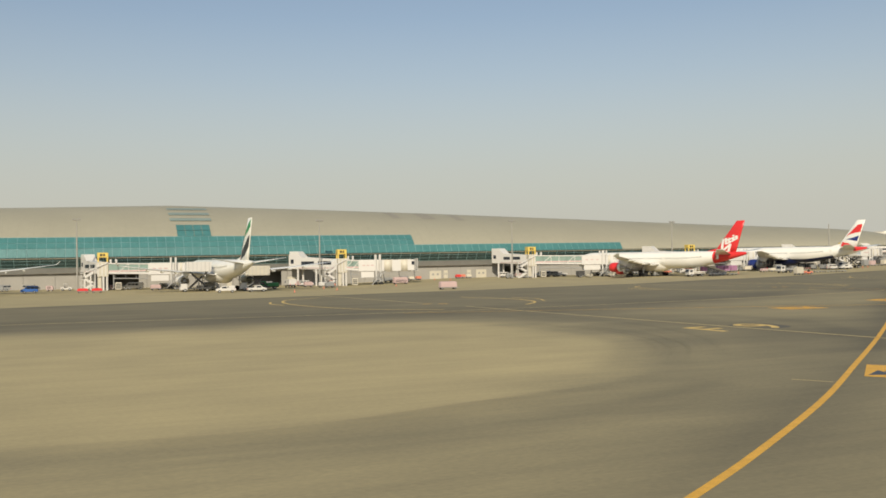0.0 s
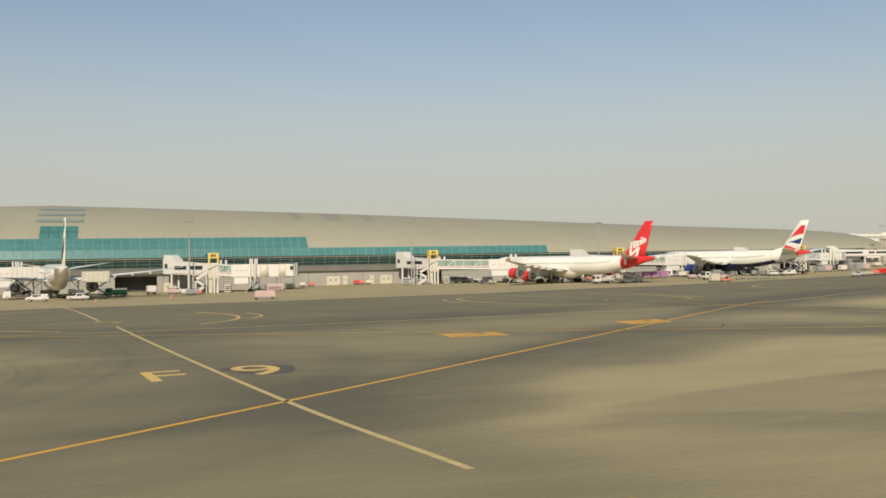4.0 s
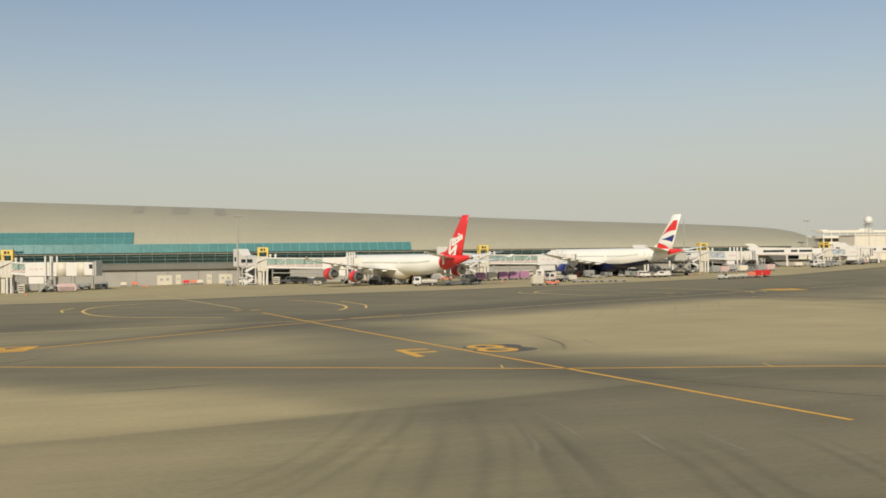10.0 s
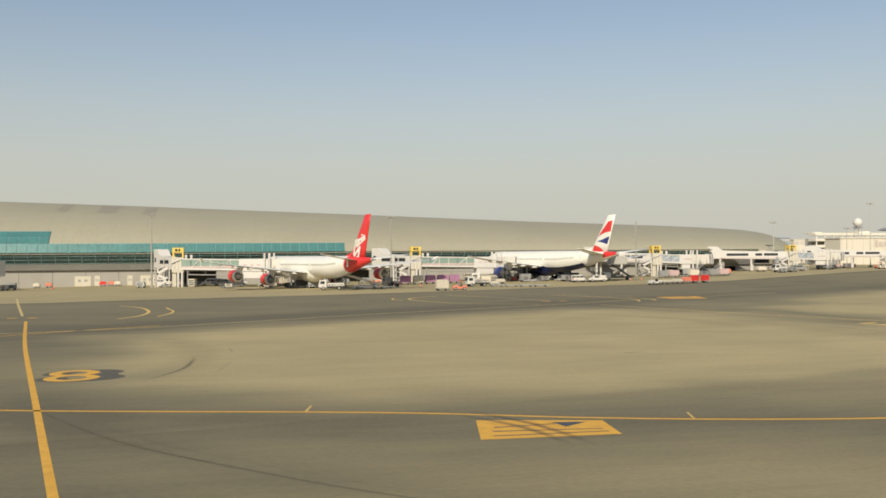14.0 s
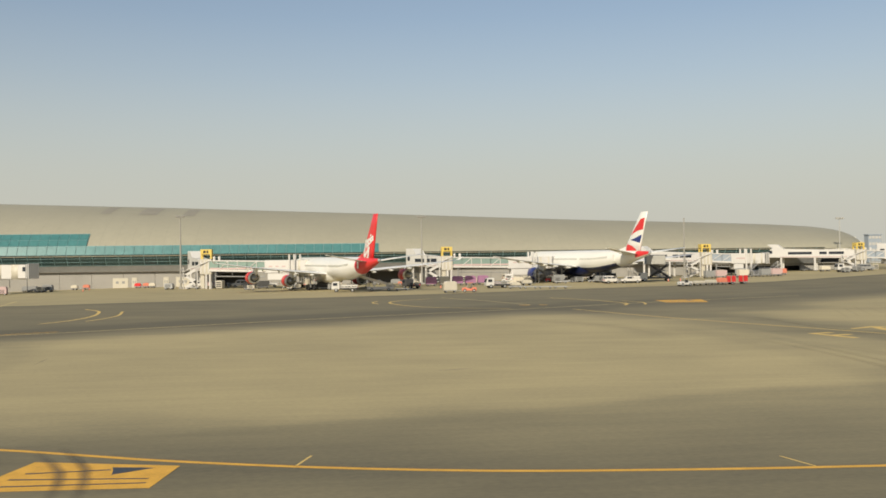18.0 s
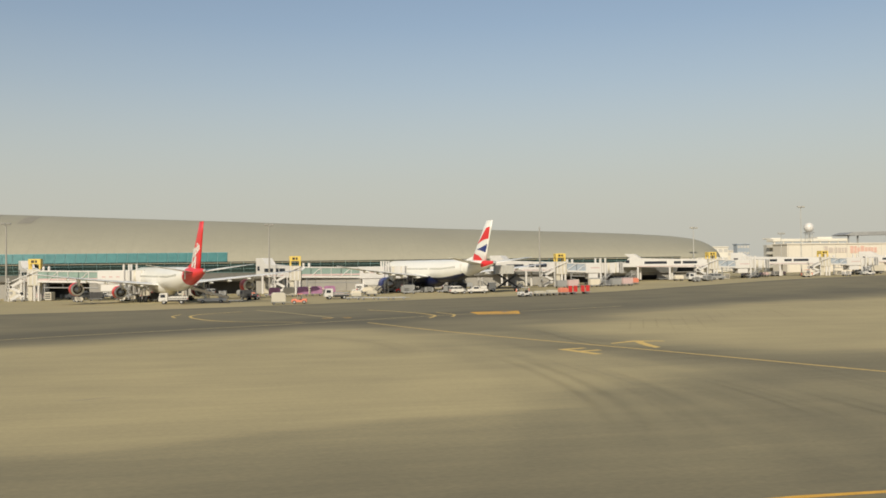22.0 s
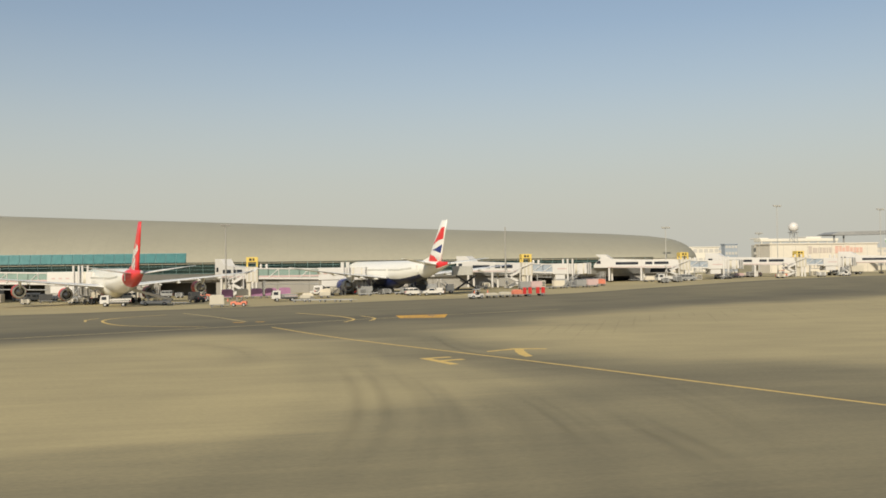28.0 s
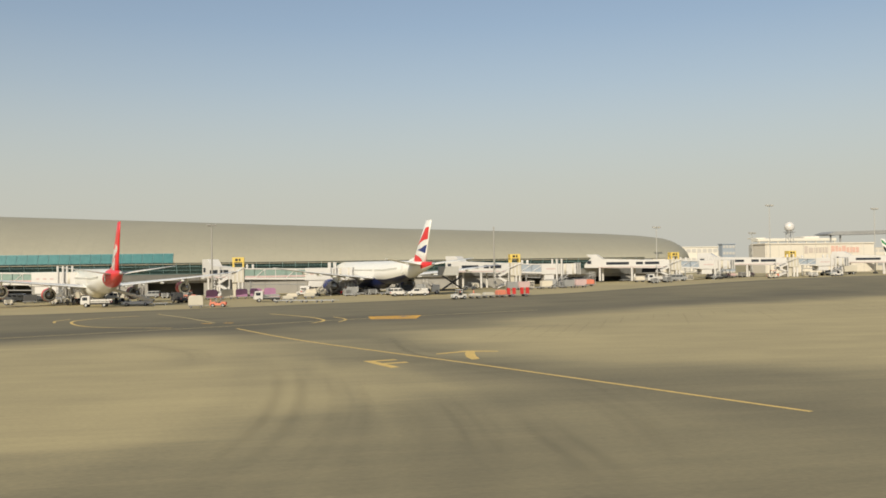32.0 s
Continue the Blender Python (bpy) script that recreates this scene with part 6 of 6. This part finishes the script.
# ---- buildings beyond the concourse ----
def block(name, label, x0, x1, y0, y1, h, paint, floors=0, bays=0, band=WINDOW):
    b = thing(name, label, "building", pose(x0, y0, 0))
    w, d = x1 - x0, y1 - y0
    bm = bmesh.new()
    box(bm, 0, w, 0, d, 0, h, 0.15)
    part("wall", bm, paint, b)
    bm = bmesh.new()
    box(bm, -0.3, w + 0.3, -0.3, d + 0.3, h, h + 0.5, 0.05)
    part("roof", bm, paint, b)
    for f in range(floors):
        z = h * (f + 0.45) / floors
        for k in range(bays):
            bm = bmesh.new()
            box(bm, w * (k + 0.12) / bays, w * (k + 0.88) / bays, -0.08, 0.05, z, z + h * 0.4 / floors, 0.02)
            part("window", bm, band, b, "dark window")
    return b


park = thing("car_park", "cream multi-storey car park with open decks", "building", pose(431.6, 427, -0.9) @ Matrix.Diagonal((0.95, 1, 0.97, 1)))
# grey block stands in for the shade inside the open decks
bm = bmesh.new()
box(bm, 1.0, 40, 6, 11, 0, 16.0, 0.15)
part("core", bm, HAZE_GREY, park, "parking deck core painted grey for shade")
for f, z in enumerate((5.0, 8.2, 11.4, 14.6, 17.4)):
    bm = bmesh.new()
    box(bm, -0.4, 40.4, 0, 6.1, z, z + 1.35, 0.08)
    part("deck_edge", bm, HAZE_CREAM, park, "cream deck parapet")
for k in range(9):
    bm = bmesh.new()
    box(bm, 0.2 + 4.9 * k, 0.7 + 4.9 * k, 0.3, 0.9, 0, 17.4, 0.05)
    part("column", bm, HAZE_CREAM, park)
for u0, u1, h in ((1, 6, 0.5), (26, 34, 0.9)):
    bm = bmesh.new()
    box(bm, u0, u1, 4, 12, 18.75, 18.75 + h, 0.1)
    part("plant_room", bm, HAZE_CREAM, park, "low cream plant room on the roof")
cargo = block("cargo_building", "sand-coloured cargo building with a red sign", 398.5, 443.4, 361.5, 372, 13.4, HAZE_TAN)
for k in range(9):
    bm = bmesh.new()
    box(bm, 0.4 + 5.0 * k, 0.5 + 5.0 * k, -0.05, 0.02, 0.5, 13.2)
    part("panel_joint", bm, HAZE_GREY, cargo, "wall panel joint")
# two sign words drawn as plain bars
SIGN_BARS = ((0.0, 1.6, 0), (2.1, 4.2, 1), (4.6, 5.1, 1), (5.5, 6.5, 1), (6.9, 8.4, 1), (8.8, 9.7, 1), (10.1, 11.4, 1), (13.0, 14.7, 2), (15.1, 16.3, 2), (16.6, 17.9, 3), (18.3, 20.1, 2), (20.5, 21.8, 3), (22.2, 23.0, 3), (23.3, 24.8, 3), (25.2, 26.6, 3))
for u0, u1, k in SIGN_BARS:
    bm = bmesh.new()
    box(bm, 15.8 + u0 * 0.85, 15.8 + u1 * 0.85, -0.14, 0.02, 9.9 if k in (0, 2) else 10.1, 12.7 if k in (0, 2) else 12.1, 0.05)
    part("sign_bar", bm, LETTER_GREY if k < 2 else LETTER_RED, cargo, "pale bar of the building sign")
canopy = thing("hangar_canopy", "dark flat hangar roof on thin columns", "hangar", pose(430.6, 378, 0))
bm = bmesh.new()
slab_xz(bm, [(0, 17.3), (3.5, 18.4), (75, 19.8), (75, 18.4), (3.5, 17.0)], -6, 4)
part("roof", bm, GREY, canopy, "dark grey roof slab")
for cx in (2.6, 6.8, 34, 66):
    bm = bmesh.new()
    rod(bm, (cx, -4, 0), (cx, -4, 17.2), 0.35, 8)
    part("column", bm, GREY, canopy)
radar = thing("radar_tower", "white radar dome on a lattice tower", "radar tower", pose(416, 374.5, 0) @ Matrix.Scale(0.93, 4))
bm = bmesh.new()
bmesh.ops.create_icosphere(bm, subdivisions=3, radius=2.1, matrix=Matrix.Translation((0, 0, 22.0)))
smooth(part("dome", bm, WHITE, radar, "white radar dome"))
bm = bmesh.new()
for sx in (-1, 1):
    for sy in (-1, 1):
        rod(bm, (sx * 1.8, sy * 1.8, 0), (sx * 1.0, sy * 1.0, 19.8), 0.14, 6)
for z in np.arange(1, 19, 2.2):
    w = 1.8 - 0.8 * z / 19.8
    for a, c in (((-w, -w, z), (w, -w, z + 2.2)), ((w, -w, z), (-w, -w, z + 2.2)), ((-w, w, z), (w, w, z + 2.2)), ((-w, -w, z), (-w, w, z + 2.2))):
        rod(bm, a, c, 0.07, 5)
part("lattice", bm, MASTGREY, radar, "steel lattice tower")
bm = bmesh.new()
box(bm, -1.7, 1.7, -1.7, 1.7, 19.6, 20.0, 0.05)
part("platform", bm, STEEL, radar)
# haze over these far buildings is painted into their wall and window colours
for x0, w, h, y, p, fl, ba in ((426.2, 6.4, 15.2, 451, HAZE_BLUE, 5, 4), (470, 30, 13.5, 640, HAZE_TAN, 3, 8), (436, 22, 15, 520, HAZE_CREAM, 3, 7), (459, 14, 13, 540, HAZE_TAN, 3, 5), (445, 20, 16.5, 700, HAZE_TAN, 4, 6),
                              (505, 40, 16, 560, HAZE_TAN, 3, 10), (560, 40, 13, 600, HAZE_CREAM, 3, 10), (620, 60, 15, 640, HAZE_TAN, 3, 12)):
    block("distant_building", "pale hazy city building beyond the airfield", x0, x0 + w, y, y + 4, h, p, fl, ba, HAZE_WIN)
for x0, w, h in ((492, 40, 9.0), (560, 60, 8.5), (640, 90, 8.0)):
    block("distant_shed", "long pale cargo shed on the airfield edge", x0, x0 + w, 470, 495, h, CREAM, 1, 10, GREY)

# ---- single crisp tyre marks on the paving ----
CRISP = (([(121.8, 75.8), (125.7, 76), (130.6, 77.1)], 0.2), ([(156.1, 87.3), (158.2, 93.3), (158.7, 101.3)], 0.25), ([(78.3, 112.9), (81.7, 106.5)], 0.25), ([(104.9, 88.9), (110.5, 89.4)], 0.14), ([(113.7, 92.9), (117.2, 97.3)], 0.2),
         ([(150.8, 79.8), (156.7, 68.8), (162.2, 61.8), (168.6, 55.5), (175.7, 52)], 0.10))
# long arcs of rubber where aircraft turn on to the stands
ARCS = (
    ([(220.1, 120.2), (220.8, 101.4), (219.8, 88.0), (218.2, 79.1), (216.9, 75.2)], 0.7), ([(222.3, 108.9), (222.1, 94.7), (221.2, 85.6), (219.2, 76.9)], 0.6),
    ([(226.2, 105.6), (225.6, 92.3), (224.2, 81.2), (222.5, 73.8)], 0.5), ([(227.2, 97.8), (227.9, 86.8), (226.7, 79.1), (225.1, 72.7)], 0.8), ([(229.8, 91.1), (229.3, 83.4), (228.1, 78.0)], 0.5),
    ([(232.8, 90.2), (232.3, 78.4), (231.2, 71.7)], 0.5), ([(238.4, 97.9), (238.3, 87.4), (236.7, 78.8), (235.4, 73.5)], 0.6), ([(233.4, 84.3), (233.6, 75.9), (233.1, 70.8)], 0.5),
    ([(232.5, 139.4), (232.0, 122.7), (235.3, 112.3), (238.7, 98.7)], 0.5), ([(224, 112), (223.9, 95), (222.6, 84), (220.6, 75)], 0.35), ([(230.8, 97), (230.4, 86), (229.6, 76)], 0.35),
    ([(44, 92), (47, 80), (44, 66), (36, 55)], 0.5), ([(46.5, 93), (49.6, 80), (46.4, 65), (38, 53)], 0.35), ([(50, 108), (53, 90), (50, 72), (42, 58)], 0.5), ([(52, 108), (55.4, 90), (52, 71), (44, 56)], 0.35),
    ([(78, 50), (88, 46), (96, 38), (100, 28)], 0.4), ([(80, 53), (91, 48), (99, 39), (103, 28)], 0.3), ([(150.8, 79.8), (156.7, 68.8), (162.2, 61.8), (168.6, 55.5), (175.7, 52)], 0.35),
    ([(138.4, 67.3), (136.4, 61.1), (133.0, 53.8), (130.0, 50.1), (127.5, 47.8)], 0.45), ([(139.5, 65.9), (137.9, 60.6), (134.8, 54.3), (131.8, 49.2), (129.5, 46.5)], 0.35), ([(140.1, 63.1), (138.1, 55.4), (135.7, 48.4), (133.5, 43)], 0.5),
    ([(141.4, 62.6), (139.9, 54.8), (137.6, 47.8), (135.6, 42)], 0.4), ([(143.2, 62.0), (141.8, 54.2), (140.2, 46.6), (138.5, 41)], 0.35), ([(144.0, 61.8), (143.1, 53.8), (141.9, 46.5), (140.8, 41)], 0.45),
    ([(146.4, 56), (146.2, 50.7), (145.0, 45.9), (144, 41)], 0.35), ([(148.8, 55), (148.3, 50.0), (147.4, 45.6), (146.4, 40)], 0.4), ([(152.8, 55), (152.3, 50.9), (151.2, 46.0), (150, 41)], 0.35), ([(205, 141), (212, 130), (214, 118)], 0.4),
    ([(232.7, 143.4), (232.2, 134), (232.8, 119.2), (239.6, 101.2), (239.6, 90.8), (237.9, 80.7), (235.5, 73.4)], 0.45), ([(71.2, 50.6), (72.7, 47.8), (74.7, 44.3)], 0.4),
    ([(102.1, 87.4), (108.6, 89.2), (117.0, 96.5)], 0.4), ([(122.9, 77.5), (132.2, 79.6)], 0.35),
)


def rubber_arc(points, width, strength, z, material=FILM, label="faint broad arc of tyre rubber on the paving"):
    """One feathered sweep of tyre rubber, thinning out at its sides and ends."""
    line = catmull([(*p, 0) for p in points], 1.2)
    verts, faces, fade = [], [], []
    across = ((-1.0, 0.0), (-0.5, 0.55), (0.0, 1.0), (0.5, 0.55), (1.0, 0.0))
    for i, p in enumerate(line):
        d = (line[min(i + 1, len(line) - 1)] - line[max(i - 1, 0)]).normalized()
        end = min(1.0, 3.0 * i / (len(line) - 1), 3.0 * (len(line) - 1 - i) / (len(line) - 1))
        for u, f in across:
            verts.append((p.x - d.y * u * width, p.y + d.x * u * width, z + float(land(p.x, p.y))))
            fade.append(f * end * strength)
    for i in range(len(line) - 1):
        for k in range(4):
            a = i * 5 + k
            faces.append((a, a + 1, a + 6, a + 5))
    me = bpy.data.meshes.new("tyre_mark")
    me.from_pydata(verts, [], faces)
    me.attributes.new("fade", "FLOAT", "POINT").data.foreach_set("value", fade)
    me.materials.append(material)
    return tagged(new("tyre_mark", me), label, "tyre mark", kind="structure")


def worn_edge(points, reach, strength):
    """The sharp edge of an older paving coat, fading out on its near side."""
    line = catmull([(*p, 0) for p in points], 2.0)
    n = len(line)
    verts, fade = [], []
    for i, p in enumerate(line):
        end = min(1.0, 4.0 * i / (n - 1), 4.0 * (n - 1 - i) / (n - 1)) * strength
        for back, f in ((0.0, 0.0), (0.15, 1.0), (reach * 0.4, 0.6), (reach, 0.0)):
            verts.append((p.x, p.y - back, 0.0021))
            fade.append(f * end)
    faces = [(4 * i + k, 4 * i + k + 1, 4 * i + k + 5, 4 * i + k + 4) for i in range(n - 1) for k in range(3)]
    me = bpy.data.meshes.new("paving_joint")
    me.from_pydata(verts, [], faces)
    me.attributes.new("fade", "FLOAT", "POINT").data.foreach_set("value", fade)
    me.materials.append(FILM)
    return tagged(new("paving_joint", me), "straight edge between older and newer paving", "paving joint", kind="structure")


worn_edge(NEAR[9:18], 5.0, 0.17)
worn_edge(NEAR[1:6], 5.0, 0.12)
random.seed(5)
level = 0.003
for pts, w in ARCS:
    for k in range(2 if w > 0.33 else 1):
        off = random.choice((-1, 1)) * random.uniform(0.9, 1.7) if k else 0.0
        level += 0.00003
        fresh = 1.9 if 126 < pts[0][0] < 154 and pts[0][1] < 69 else 1.0
        rubber_arc([(x + off, y) for x, y in pts], w * (0.7 if k else 1.05), (0.06 if k else 0.09) * fresh, level)
for pts, w in CRISP:
    rubber_arc(pts, w, 0.55, 0.0029)
# thin straight scuffs across the pale edges of the paved islands
for k in range(34):
    x, y = 246 + 2.9 * k, 148 + 26 * (1 - math.exp(-k / 10.0)) + 0.45 * k
    run = random.uniform(10, 34)
    rubber_arc([(x + 3, y + 4), (x + 3 - 0.42 * run, y + 4 - run)], random.uniform(0.11, 0.18), random.uniform(0.09, 0.18), 0.004)
for k in range(7):
    x, y = 176 + 4.6 * k, 132 + 2.1 * k
    run = random.uniform(9, 22)
    rubber_arc([(x, y), (x - 0.55 * run, y - run)], random.uniform(0.12, 0.2), random.uniform(0.10, 0.2), 0.004)
for pts in ([(172.2, 71.6), (173.0, 70.0), (174.5, 67.2), (175.2, 64.3), (175.4, 62.4)], [(173.2, 71.8), (174.0, 70.2), (175.3, 67.6), (176.1, 64.1), (176.3, 62.4)]):
    rubber_arc(pts, 0.3, 0.75, 0.017)
# pale scrapes where the surface has been rubbed bare
for pts, w in (([(161.5, 97.0), (161.0, 94.0), (160.4, 90.0)], 0.22), ([(166.2, 85.5), (167.9, 85.3)], 0.4), ([(190.2, 94.3), (193.5, 95.5)], 0.35),
               ([(161.0, 107.9), (161.4, 103.1)], 0.12), ([(144.4, 62.3), (144.5, 58.5), (144.1, 54.0)], 0.16), ([(142.6, 57.8), (141.8, 54.1), (140.7, 51.3)], 0.2),
               ([(147.0, 56.6), (146.1, 50.5)], 0.2), ([(149.6, 56.0), (149.0, 49.0)], 0.18)):
    rubber_arc(pts, w, 0.35, 0.0062, SCRAPE, "pale scrape on the dark paving")
